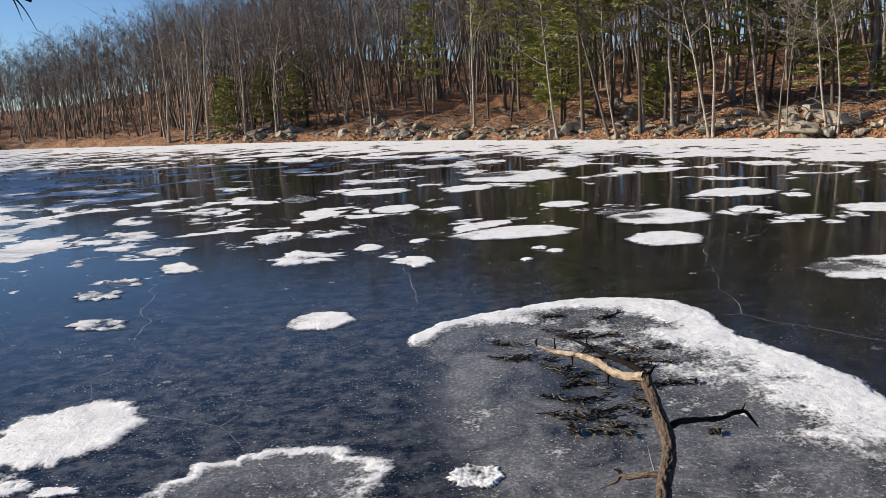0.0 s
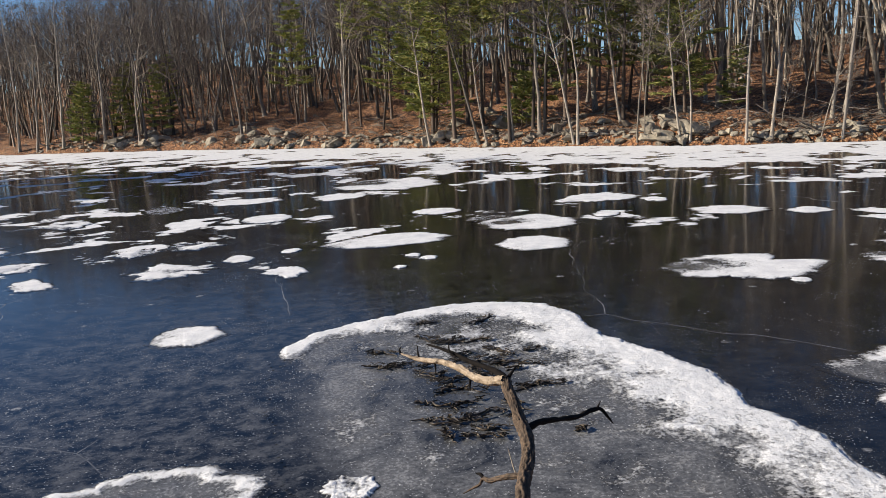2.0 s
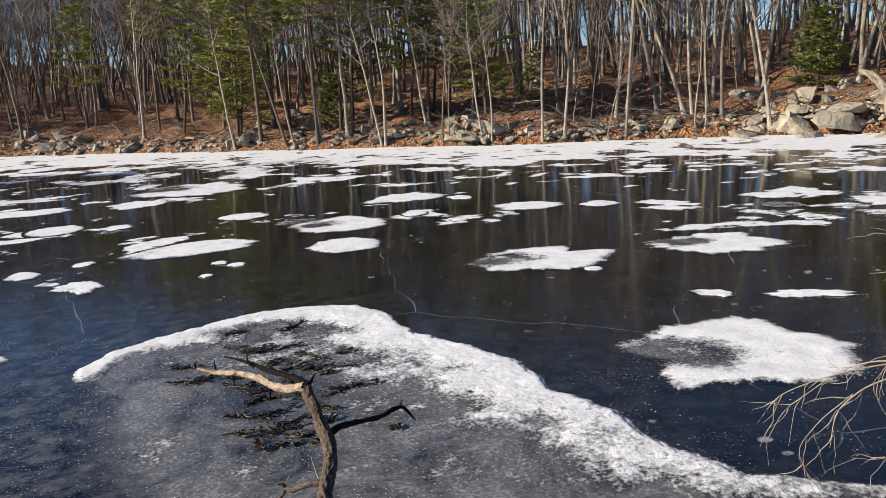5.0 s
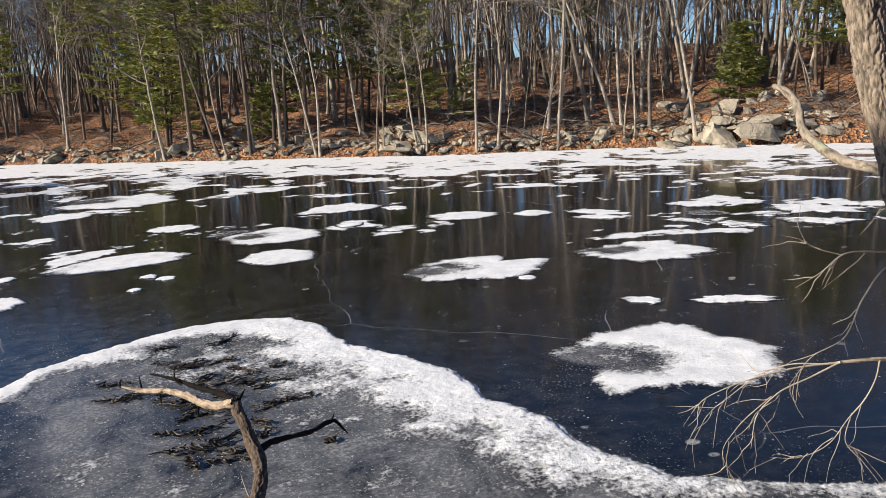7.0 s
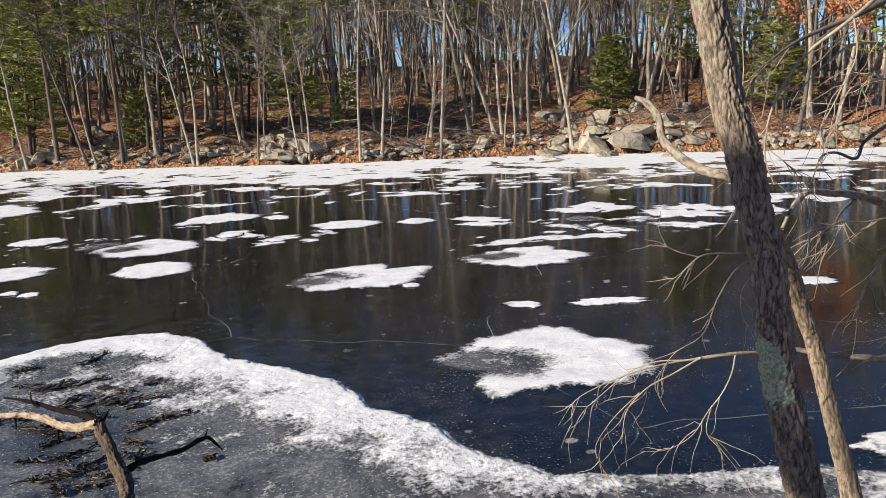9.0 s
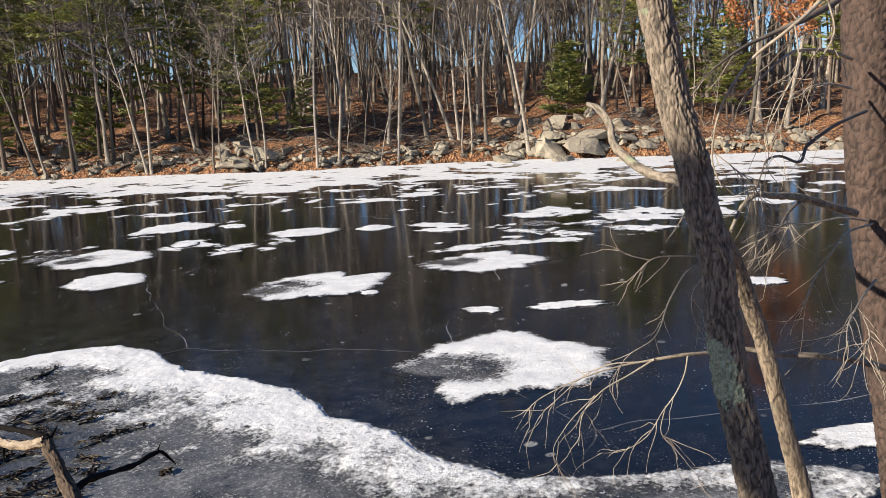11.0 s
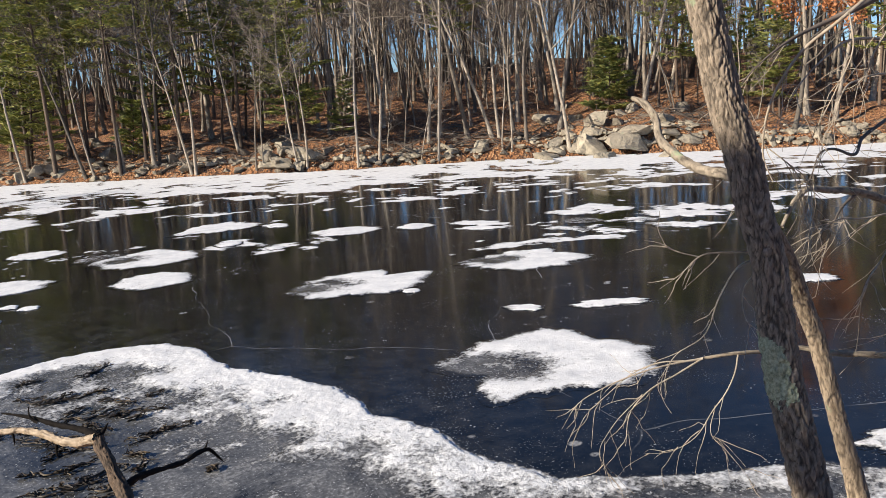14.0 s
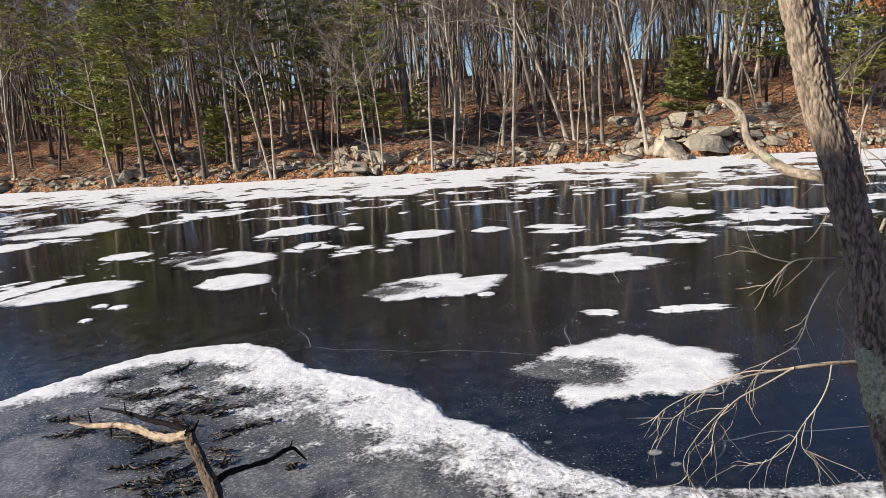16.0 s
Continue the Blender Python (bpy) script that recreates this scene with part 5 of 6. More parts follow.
boulder(19.04, 42.31, 1.01, 4, 209, 0.40, (1, 0.68, 0.68))
boulder(19.79, 40.76, 0.56, 5, 227, 0.29, (1, 0.96, 0.93))
boulder(19.58, 39.86, 0.57, 0, 124, 0.37, (1, 0.91, 0.77))
boulder(18.98, 40.81, 1.07, 1, 161, 0.38, (1, 1.00, 0.76))
boulder(21.69, 40.13, 1.01, 2, 20, 0.36, (1, 0.64, 0.68))
boulder(42.58, 31.89, 1.44, 3, 172, 0.30, (1, 0.79, 0.96))
boulder(32.49, 30.23, 0.57, 4, 351, 0.44, (1, 0.74, 0.76))
boulder(36.33, 31.50, 0.68, 5, 321, 0.41, (1, 0.62, 0.96))
boulder(42.67, 42.86, 1.32, 0, 30, 0.46, (1, 0.88, 0.79))
boulder(33.26, 29.09, 0.72, 1, 1, 0.28, (1, 0.66, 0.84))
boulder(32.21, 30.67, 1.06, 2, 195, 0.47, (1, 0.82, 0.95))
boulder(33.58, 32.70, 0.71, 3, 287, 0.44, (1, 0.79, 0.81))
boulder(29.16, 30.46, 0.86, 4, 250, 0.38, (1, 0.70, 0.91))
boulder(29.88, 31.02, 1.12, 5, 5, 0.30, (1, 0.74, 0.63))
boulder(36.16, 26.12, 0.56, 0, 159, 0.33, (1, 0.90, 0.94))
boulder(31.29, 28.14, 1.13, 1, 187, 0.36, (1, 0.77, 0.94))
boulder(32.48, 25.17, 1.07, 2, 100, 0.40, (1, 0.97, 0.79))
boulder(32.68, 32.90, 0.74, 3, 83, 0.27, (1, 0.66, 0.80))
boulder(32.85, 30.29, 1.19, 4, 86, 0.22, (1, 0.72, 0.82))
boulder(34.39, 29.92, 0.83, 5, 38, 0.37, (1, 0.76, 0.72))
boulder(31.96, 30.78, 1.14, 0, 0, 0.41, (1, 0.84, 0.73))
boulder(35.92, 26.43, 1.19, 1, 156, 0.48, (1, 0.80, 0.78))
boulder(34.07, 28.14, 0.60, 2, 305, 0.32, (1, 0.86, 0.65))
boulder(30.97, 31.64, 1.09, 3, 90, 0.30, (1, 0.98, 0.68))
boulder(35.95, 27.73, 1.19, 4, 39, 0.33, (1, 0.97, 0.67))
boulder(34.20, 27.83, 0.64, 5, 11, 0.39, (1, 0.81, 0.90))
boulder(31.22, 31.81, 1.10, 0, 50, 0.26, (1, 0.83, 0.80))
boulder(38.17, 32.12, 1.18, 1, 59, 0.27, (1, 0.79, 0.95))
boulder(37.87, 36.61, 1.14, 2, 352, 0.33, (1, 0.84, 0.96))
boulder(34.54, 27.57, 0.58, 3, 167, 0.37, (1, 0.81, 0.78))
boulder(35.37, 27.17, 1.24, 4, 160, 0.30, (1, 0.76, 0.61))
boulder(32.47, 31.84, 1.02, 5, 314, 0.45, (1, 0.76, 0.76))
boulder(11.72, 52.77, 0.85, 0, 322, 0.48, (1, 0.84, 0.72))
boulder(11.37, 50.70, 0.63, 1, 244, 0.47, (1, 0.91, 0.66))
boulder(11.98, 51.69, 1.25, 2, 83, 0.33, (1, 0.83, 0.85))
boulder(13.63, 53.04, 0.49, 3, 125, 0.26, (1, 0.64, 0.61))
boulder(11.47, 48.73, 0.48, 4, 329, 0.30, (1, 0.96, 0.88))
boulder(14.10, 54.57, 1.33, 5, 41, 0.38, (1, 0.88, 0.89))
boulder(13.18, 53.05, 0.60, 0, 152, 0.36, (1, 0.63, 0.67))
boulder(12.66, 47.82, 0.73, 1, 349, 0.30, (1, 0.76, 0.67))
boulder(14.44, 64.05, 0.85, 2, 346, 0.23, (1, 0.98, 0.66))
boulder(13.63, 59.32, 1.31, 3, 118, 0.28, (1, 0.60, 0.96))
boulder(14.64, 58.77, 0.95, 4, 349, 0.48, (1, 0.75, 0.94))
boulder(13.98, 53.06, 0.56, 5, 317, 0.47, (1, 0.74, 0.97))
boulder(9.29, 51.62, 1.06, 0, 323, 0.28, (1, 0.83, 0.92))
boulder(9.68, 57.54, 0.94, 1, 173, 0.45, (1, 0.63, 0.69))
boulder(7.95, 52.25, 1.26, 2, 19, 0.39, (1, 0.81, 0.99))
boulder(8.03, 52.13, 1.04, 3, 255, 0.37, (1, 0.93, 0.88))
boulder(7.95, 56.99, 0.80, 4, 308, 0.47, (1, 0.88, 0.65))
boulder(10.53, 55.67, 0.94, 5, 0, 0.24, (1, 0.69, 0.71))
boulder(10.80, 57.45, 1.40, 0, 5, 0.35, (1, 0.66, 0.74))
boulder(10.25, 55.72, 1.21, 1, 152, 0.46, (1, 0.85, 0.76))
boulder(8.04, 55.16, 0.53, 2, 261, 0.46, (1, 0.72, 0.88))
boulder(9.97, 55.87, 0.88, 3, 89, 0.28, (1, 0.79, 0.77))
boulder(9.54, 50.97, 1.19, 4, 321, 0.48, (1, 0.76, 0.90))
boulder(7.79, 52.97, 0.53, 5, 206, 0.29, (1, 0.71, 0.97))
boulder(8.36, 57.84, 0.58, 0, 84, 0.39, (1, 0.88, 0.97))
boulder(-16.01, 74.19, 1.38, 1, 58, 0.40, (1, 0.60, 0.83))
boulder(-16.37, 74.11, 1.22, 2, 48, 0.25, (1, 0.99, 0.72))
boulder(-14.36, 78.09, 1.80, 3, 38, 0.41, (1, 1.00, 0.96))
boulder(-13.15, 79.22, 1.68, 4, 346, 0.28, (1, 0.61, 0.73))
boulder(-18.02, 87.26, 1.56, 5, 186, 0.50, (1, 0.66, 0.90))
boulder(-17.70, 74.94, 0.76, 0, 29, 0.41, (1, 0.70, 0.97))
boulder(-12.79, 73.39, 1.61, 1, 70, 0.33, (1, 0.84, 0.80))
boulder(-15.65, 75.09, 1.08, 2, 18, 0.43, (1, 0.62, 0.66))
boulder(-16.31, 74.43, 1.29, 3, 99, 0.48, (1, 0.87, 0.75))
boulder(-13.62, 72.33, 0.81, 4, 178, 0.27, (1, 0.81, 0.61))
boulder(-17.21, 75.15, 1.46, 5, 164, 0.48, (1, 0.80, 0.62))
boulder(-17.36, 82.90, 1.17, 0, 71, 0.50, (1, 0.85, 0.74))
boulder(-20.31, 85.01, 1.29, 1, 214, 0.28, (1, 0.73, 0.84))
boulder(-17.66, 74.95, 0.76, 2, 345, 0.37, (1, 0.67, 0.85))
boulder(-14.08, 77.84, 1.55, 3, 11, 0.33, (1, 0.69, 0.83))
boulder(-12.91, 71.85, 1.28, 4, 119, 0.34, (1, 0.73, 0.85))
boulder(-16.81, 75.14, 1.44, 5, 278, 0.40, (1, 0.83, 0.74))
boulder(-15.27, 84.74, 0.66, 0, 77, 0.32, (1, 0.95, 0.68))
boulder(-14.15, 72.74, 1.65, 1, 304, 0.27, (1, 0.66, 0.82))
boulder(-5.83, 74.07, 1.16, 2, 177, 0.46, (1, 0.63, 0.98))
boulder(-1.32, 65.19, 1.02, 3, 134, 0.39, (1, 0.72, 0.95))
boulder(-4.65, 70.15, 1.34, 4, 271, 0.41, (1, 0.98, 0.96))
boulder(-4.31, 65.16, 0.47, 5, 271, 0.39, (1, 0.97, 0.74))
boulder(-5.29, 71.81, 1.42, 0, 16, 0.30, (1, 0.94, 0.98))
boulder(-1.10, 61.09, 1.32, 1, 41, 0.50, (1, 0.60, 0.60))
boulder(-4.53, 68.95, 0.95, 2, 47, 0.37, (1, 0.74, 0.67))
boulder(-5.35, 72.70, 0.59, 3, 31, 0.24, (1, 0.77, 0.65))
boulder(-6.03, 73.35, 0.90, 4, 173, 0.41, (1, 0.65, 0.83))
boulder(-2.56, 65.55, 1.09, 5, 2, 0.26, (1, 0.91, 0.82))
boulder(-3.42, 63.51, 0.81, 0, 78, 0.37, (1, 0.81, 0.70))
boulder(-2.23, 62.26, 0.92, 1, 333, 0.38, (1, 0.61, 0.82))
boulder(-0.25, 60.10, 0.98, 2, 293, 0.42, (1, 0.98, 0.78))
boulder(-3.99, 64.08, 0.78, 3, 153, 0.46, (1, 0.88, 0.81))
boulder(-2.27, 62.46, 1.29, 4, 84, 0.31, (1, 0.95, 0.92))
boulder(-4.48, 72.86, 0.72, 5, 49, 0.49, (1, 0.72, 0.81))
boulder(-6.97, 80.20, 1.68, 0, 350, 0.38, (1, 0.69, 0.70))
boulder(-0.24, 60.60, 0.66, 1, 226, 0.49, (1, 0.77, 0.80))
boulder(-3.92, 63.58, 0.64, 2, 208, 0.22, (1, 1.00, 0.77))
boulder(-1.60, 64.48, 1.45, 3, 175, 0.36, (1, 0.95, 0.65))
boulder(-3.90, 63.58, 0.83, 4, 109, 0.36, (1, 0.97, 0.77))
boulder(-1.61, 62.58, 0.53, 5, 198, 0.37, (1, 0.90, 0.64))
boulder(1.97, 57.97, 0.70, 0, 178, 0.43, (1, 0.95, 0.73))
boulder(6.79, 58.91, 0.69, 1, 52, 0.44, (1, 0.74, 0.75))
boulder(5.07, 55.17, 0.70, 2, 188, 0.47, (1, 0.83, 0.85))
boulder(7.87, 52.21, 0.58, 3, 18, 0.37, (1, 0.91, 0.93))
boulder(6.47, 55.32, 0.89, 4, 118, 0.47, (1, 0.74, 0.77))
boulder(4.67, 58.61, 0.50, 5, 6, 0.46, (1, 0.77, 0.74))
boulder(8.00, 55.12, 0.52, 0, 170, 0.32, (1, 0.71, 0.89))
boulder(5.79, 57.81, 1.06, 1, 307, 0.44, (1, 0.99, 0.97))
boulder(6.73, 53.88, 0.70, 2, 16, 0.43, (1, 0.87, 0.70))
boulder(5.89, 54.58, 0.80, 3, 90, 0.46, (1, 0.78, 0.87))
boulder(5.53, 54.82, 0.39, 4, 119, 0.44, (1, 0.66, 0.93))
boulder(7.44, 53.59, 0.56, 5, 28, 0.41, (1, 0.61, 0.64))
boulder(6.67, 53.69, 0.68, 0, 274, 0.24, (1, 0.85, 0.67))
boulder(1.21, 58.69, 0.95, 1, 112, 0.49, (1, 0.80, 0.73))
boulder(3.29, 57.11, 0.49, 2, 173, 0.40, (1, 0.88, 0.85))
boulder(3.23, 56.61, 1.04, 3, 28, 0.47, (1, 0.75, 0.68))
boulder(3.18, 57.51, 0.67, 4, 35, 0.48, (1, 0.90, 0.89))
boulder(1.85, 58.07, 1.02, 5, 228, 0.42, (1, 0.77, 0.93))
boulder(42.20, 19.38, 0.41, 0, 86, 0.40, (1, 0.81, 0.97))
boulder(40.44, 21.33, 0.82, 1, 221, 0.29, (1, 0.86, 0.71))
boulder(38.58, 23.39, 0.61, 2, 358, 0.30, (1, 0.97, 0.92))
boulder(39.89, 23.14, 0.82, 3, 82, 0.41, (1, 0.76, 0.82))
boulder(41.44, 20.70, 0.43, 4, 36, 0.37, (1, 0.63, 0.72))
boulder(38.89, 23.07, 0.37, 5, 271, 0.22, (1, 0.71, 0.68))
boulder(41.46, 20.00, 0.46, 0, 204, 0.30, (1, 0.96, 0.60))
boulder(40.33, 21.75, 0.41, 1, 251, 0.39, (1, 0.89, 0.98))
boulder(42.58, 20.66, 0.60, 2, 125, 0.27, (1, 0.91, 0.73))
boulder(38.57, 23.21, 0.69, 3, 238, 0.48, (1, 0.73, 0.84))
boulder(42.21, 20.05, 0.56, 4, 230, 0.32, (1, 1.00, 1.00))
boulder(41.46, 20.00, 0.57, 5, 139, 0.29, (1, 0.64, 0.86))
boulder(42.67, 20.71, 0.83, 0, 257, 0.40, (1, 0.88, 0.78))
boulder(40.13, 22.52, 0.38, 1, 154, 0.39, (1, 0.66, 0.80))
boulder(39.26, 22.63, 0.42, 2, 163, 0.28, (1, 0.70, 0.81))
boulder(39.82, 22.87, 0.57, 3, 198, 0.30, (1, 0.77, 0.88))
boulder(39.09, 23.51, 0.35, 4, 282, 0.27, (1, 0.93, 0.61))
boulder(40.42, 21.17, 0.73, 5, 29, 0.26, (1, 0.62, 0.89))
boulder(40.21, 21.55, 0.51, 0, 187, 0.33, (1, 0.61, 0.90))
boulder(39.15, 22.83, 0.45, 1, 86, 0.42, (1, 0.97, 0.78))
boulder(40.66, 22.19, 0.38, 2, 92, 0.26, (1, 0.85, 0.81))
boulder(41.49, 19.94, 0.68, 3, 286, 0.23, (1, 0.87, 0.71))
boulder(42.93, 20.86, 0.34, 4, 208, 0.30, (1, 0.67, 0.93))
boulder(42.25, 19.25, 0.82, 5, 140, 0.38, (1, 0.97, 0.93))
boulder(42.64, 19.86, 0.47, 0, 224, 0.27, (1, 0.61, 0.74))
boulder(39.58, 22.28, 0.35, 1, 312, 0.27, (1, 0.94, 0.83))
boulder(39.36, 22.27, 0.58, 2, 307, 0.30, (1, 0.96, 0.65))
boulder(40.74, 22.05, 0.61, 3, 229, 0.38, (1, 0.98, 0.87))
boulder(40.28, 21.21, 0.76, 4, 142, 0.41, (1, 0.63, 0.87))
boulder(41.57, 21.11, 0.61, 5, 98, 0.30, (1, 0.87, 0.88))
boulder(42.44, 19.56, 0.62, 0, 268, 0.31, (1, 0.73, 0.85))
boulder(41.04, 22.32, 0.52, 1, 112, 0.29, (1, 0.75, 0.63))
boulder(40.62, 22.88, 0.78, 2, 147, 0.40, (1, 0.80, 0.84))
boulder(41.30, 22.28, 0.81, 3, 160, 0.43, (1, 0.96, 0.70))
boulder(42.43, 19.34, 0.39, 4, 253, 0.39, (1, 0.63, 0.98))
boulder(38.52, 23.28, 0.49, 5, 71, 0.24, (1, 0.80, 0.79))
boulder(13.79, 46.68, 0.48, 0, 183, 0.36, (1, 0.64, 0.97))
boulder(16.81, 44.73, 0.65, 1, 95, 0.26, (1, 0.86, 0.76))
boulder(17.22, 42.43, 0.55, 2, 153, 0.35, (1, 0.92, 0.88))
boulder(17.11, 42.58, 0.35, 3, 224, 0.27, (1, 0.76, 0.82))
boulder(17.40, 54.47, 0.85, 4, 306, 0.44, (1, 0.66, 0.87))
boulder(19.13, 46.08, 0.81, 5, 51, 0.23, (1, 0.80, 0.72))
boulder(16.18, 47.71, 0.71, 0, 104, 0.40, (1, 0.84, 0.81))
boulder(16.52, 43.67, 0.28, 1, 70, 0.39, (1, 0.94, 0.67))
boulder(16.21, 51.90, 0.34, 2, 173, 0.31, (1, 0.71, 0.79))
boulder(16.66, 43.08, 0.43, 3, 148, 0.39, (1, 0.98, 0.86))
boulder(13.05, 46.78, 0.83, 4, 341, 0.29, (1, 0.60, 0.81))
boulder(13.19, 46.95, 0.61, 5, 275, 0.44, (1, 0.92, 0.78))
boulder(16.74, 44.55, 0.53, 0, 242, 0.38, (1, 0.94, 0.80))
boulder(16.25, 45.26, 0.65, 1, 296, 0.27, (1, 0.83, 1.00))
boulder(16.36, 44.79, 0.29, 2, 75, 0.50, (1, 0.69, 0.77))
boulder(17.44, 53.09, 0.79, 3, 134, 0.42, (1, 0.83, 0.83))
boulder(15.60, 53.75, 0.75, 4, 338, 0.41, (1, 0.89, 0.89))
boulder(17.72, 42.99, 0.32, 5, 117, 0.38, (1, 1.00, 0.90))
boulder(13.63, 46.10, 0.34, 0, 135, 0.28, (1, 0.63, 0.95))
boulder(17.88, 46.58, 0.80, 1, 44, 0.34, (1, 0.99, 0.94))
boulder(17.60, 49.87, 0.89, 2, 108, 0.24, (1, 0.78, 0.85))
boulder(17.53, 44.35, 0.76, 3, 152, 0.43, (1, 0.99, 0.71))
boulder(27.77, 32.38, 0.45, 4, 249, 0.31, (1, 0.66, 0.75))
boulder(23.66, 37.02, 0.61, 5, 243, 0.23, (1, 0.66, 0.85))
boulder(26.43, 35.36, 0.49, 0, 178, 0.35, (1, 0.91, 0.81))
boulder(22.19, 38.36, 0.34, 1, 77, 0.50, (1, 0.63, 0.77))
boulder(23.13, 37.23, 0.43, 2, 149, 0.26, (1, 0.92, 0.94))
boulder(30.10, 32.73, 0.33, 3, 333, 0.38, (1, 0.71, 0.92))
boulder(25.32, 37.37, 0.60, 4, 203, 0.30, (1, 0.77, 0.99))
boulder(25.23, 37.79, 0.30, 5, 49, 0.29, (1, 0.76, 0.89))
boulder(23.51, 37.23, 0.28, 0, 131, 0.38, (1, 0.95, 0.80))
boulder(28.62, 34.80, 0.58, 1, 233, 0.40, (1, 0.74, 0.99))
boulder(25.01, 39.00, 0.55, 2, 346, 0.30, (1, 0.87, 0.79))
boulder(22.35, 37.81, 0.47, 3, 323, 0.40, (1, 0.98, 0.61))
boulder(27.50, 29.82, 0.40, 4, 180, 0.31, (1, 0.65, 0.84))
boulder(23.72, 37.09, 0.46, 5, 107, 0.45, (1, 0.75, 0.66))
boulder(23.67, 37.37, 0.53, 0, 48, 0.26, (1, 0.84, 0.90))


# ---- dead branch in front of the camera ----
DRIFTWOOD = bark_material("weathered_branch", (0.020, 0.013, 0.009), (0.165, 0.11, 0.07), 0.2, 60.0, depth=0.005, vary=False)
DARKWOOD = plain_material("wet_dark_wood", [(0.3, (0.003, 0.0025, 0.002)), (0.75, (0.016, 0.012, 0.010))], 40.0, 0.9, shine=0.15)
PALEWOOD = plain_material("barkless_pale_wood", [(0.32, (0.085, 0.058, 0.036)), (0.45, (0.30, 0.225, 0.15)), (0.72, (0.52, 0.415, 0.30))], 34.0, 0.75)
LIGHT_TWIG = plain_material("sunlit_twig_bark", [(0.3, (0.21, 0.17, 0.125)), (0.7, (0.46, 0.39, 0.30))], 18.0)


def stick(rows, sides=10, knots=0.12, seed=0, per=0.02):
    geo = Geo()
    rows = np.asarray(rows, float)
    length = np.linalg.norm(np.diff(rows[:, :3], axis=0), axis=1).sum()
    line = smoothed(rows, max(8, int(length / per)))
    turn = np.linspace(0, 6.283, sides, endpoint=False)
    relief = np.array([[1 + knots * noise.fractal(Vector((1.2 * math.cos(q), 1.2 * math.sin(q), 14 * s + seed)), 0.8, 2, 4) for q in turn] for s in np.linspace(0, length, len(line))])
    tube(geo, line[:, :3], line[:, 3], sides, relief)
    geo.values = {"furrow": np.r_[np.clip((relief.ravel() - 1) / max(knots, 0.01) + 0.55, 0, 1), 0.5, 0.5]}
    return geo


def furrowed(rows, sides, per, depth, furrows, seed, material):
    """A thick stem whose bark is cut by long interlacing furrows."""
    geo = Geo()
    rows = np.asarray(rows, float)
    length = np.linalg.norm(np.diff(rows[:, :3], axis=0), axis=1).sum()
    line = smoothed(rows, int(length / per))
    relief, furrow = np.ones((len(line), sides)), np.ones((len(line), sides))
    for i, s in enumerate(np.linspace(0, length, len(line))):
        for j in range(sides):
            q = 6.2832 * j / sides
            p = Vector((math.cos(q) * furrows * 0.16, math.sin(q) * furrows * 0.16, s * 7.5 + seed))
            p = p + 0.35 * noise.noise_vector(p * 0.9)
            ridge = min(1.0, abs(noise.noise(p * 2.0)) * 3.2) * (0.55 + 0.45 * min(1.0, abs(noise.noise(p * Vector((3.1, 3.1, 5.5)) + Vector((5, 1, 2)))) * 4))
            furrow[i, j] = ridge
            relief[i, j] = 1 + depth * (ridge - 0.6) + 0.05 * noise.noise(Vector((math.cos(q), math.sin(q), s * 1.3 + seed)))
    tube(geo, line[:, :3], line[:, 3], sides, relief)
    points, faces = geo.arrays()
    return made_mesh("stem", points, faces, material, True, furrow=np.r_[furrow.ravel(), 0.5, 0.5])


def build_dead_branch():
    holder = tagged(new("dead_branch"), "forked weathered dead branch rising from the near bank", "branch")
    foot = list(STEM[0])
    low = [(foot[0] - 0.02, foot[1] - 0.12, foot[2] - 0.55, 0.031)] + [(*r[:3], 0.80 * r[3]) for r in STEM]
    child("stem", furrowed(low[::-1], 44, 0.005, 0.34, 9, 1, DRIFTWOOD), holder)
    child("dark_arm", stick([(*r[:3], 0.8 * r[3]) for r in DARK_ARM], 12, 0.5, 2, 0.008).mesh("dark_arm", DARKWOOD), holder, "thin blackened arm")
    child("pale_arm", furrowed([(*r[:3], 0.82 * r[3]) for r in PALE_ARM], 24, 0.005, 0.42, 5, 3, PALEWOOD), holder, "barkless pale arm")
    child("side_arm", stick([(*r[:3], 0.78 * r[3]) for r in RIGHT_ARM], 12, 0.45, 4, 0.008).mesh("side_arm", DARKWOOD), holder, "dark bent side arm")
    child("low_arm", furrowed([(*r[:3], 0.7 * r[3]) for r in LOW_ARM], 20, 0.005, 0.45, 5, 5, DRIFTWOOD), holder)
    for rows in (RIGHT_SPUR, LOW_SPUR, THIN_TWIG, FORK_SPUR, UP_SPUR, *HANG_SPURS):
        child("spur", stick(rows, 6, 0.2, 6).mesh("spur", DARKWOOD if rows is not THIN_TWIG else LIGHT_TWIG), holder)


build_dead_branch()


# ---- twigs and leaves frozen into the ice ----
SODDEN = plain_material("sodden_leaves", [(0.3, (0.016, 0.012, 0.009)), (0.55, (0.045, 0.032, 0.022)), (0.72, (0.20, 0.145, 0.075))], 14.0, 0.6)


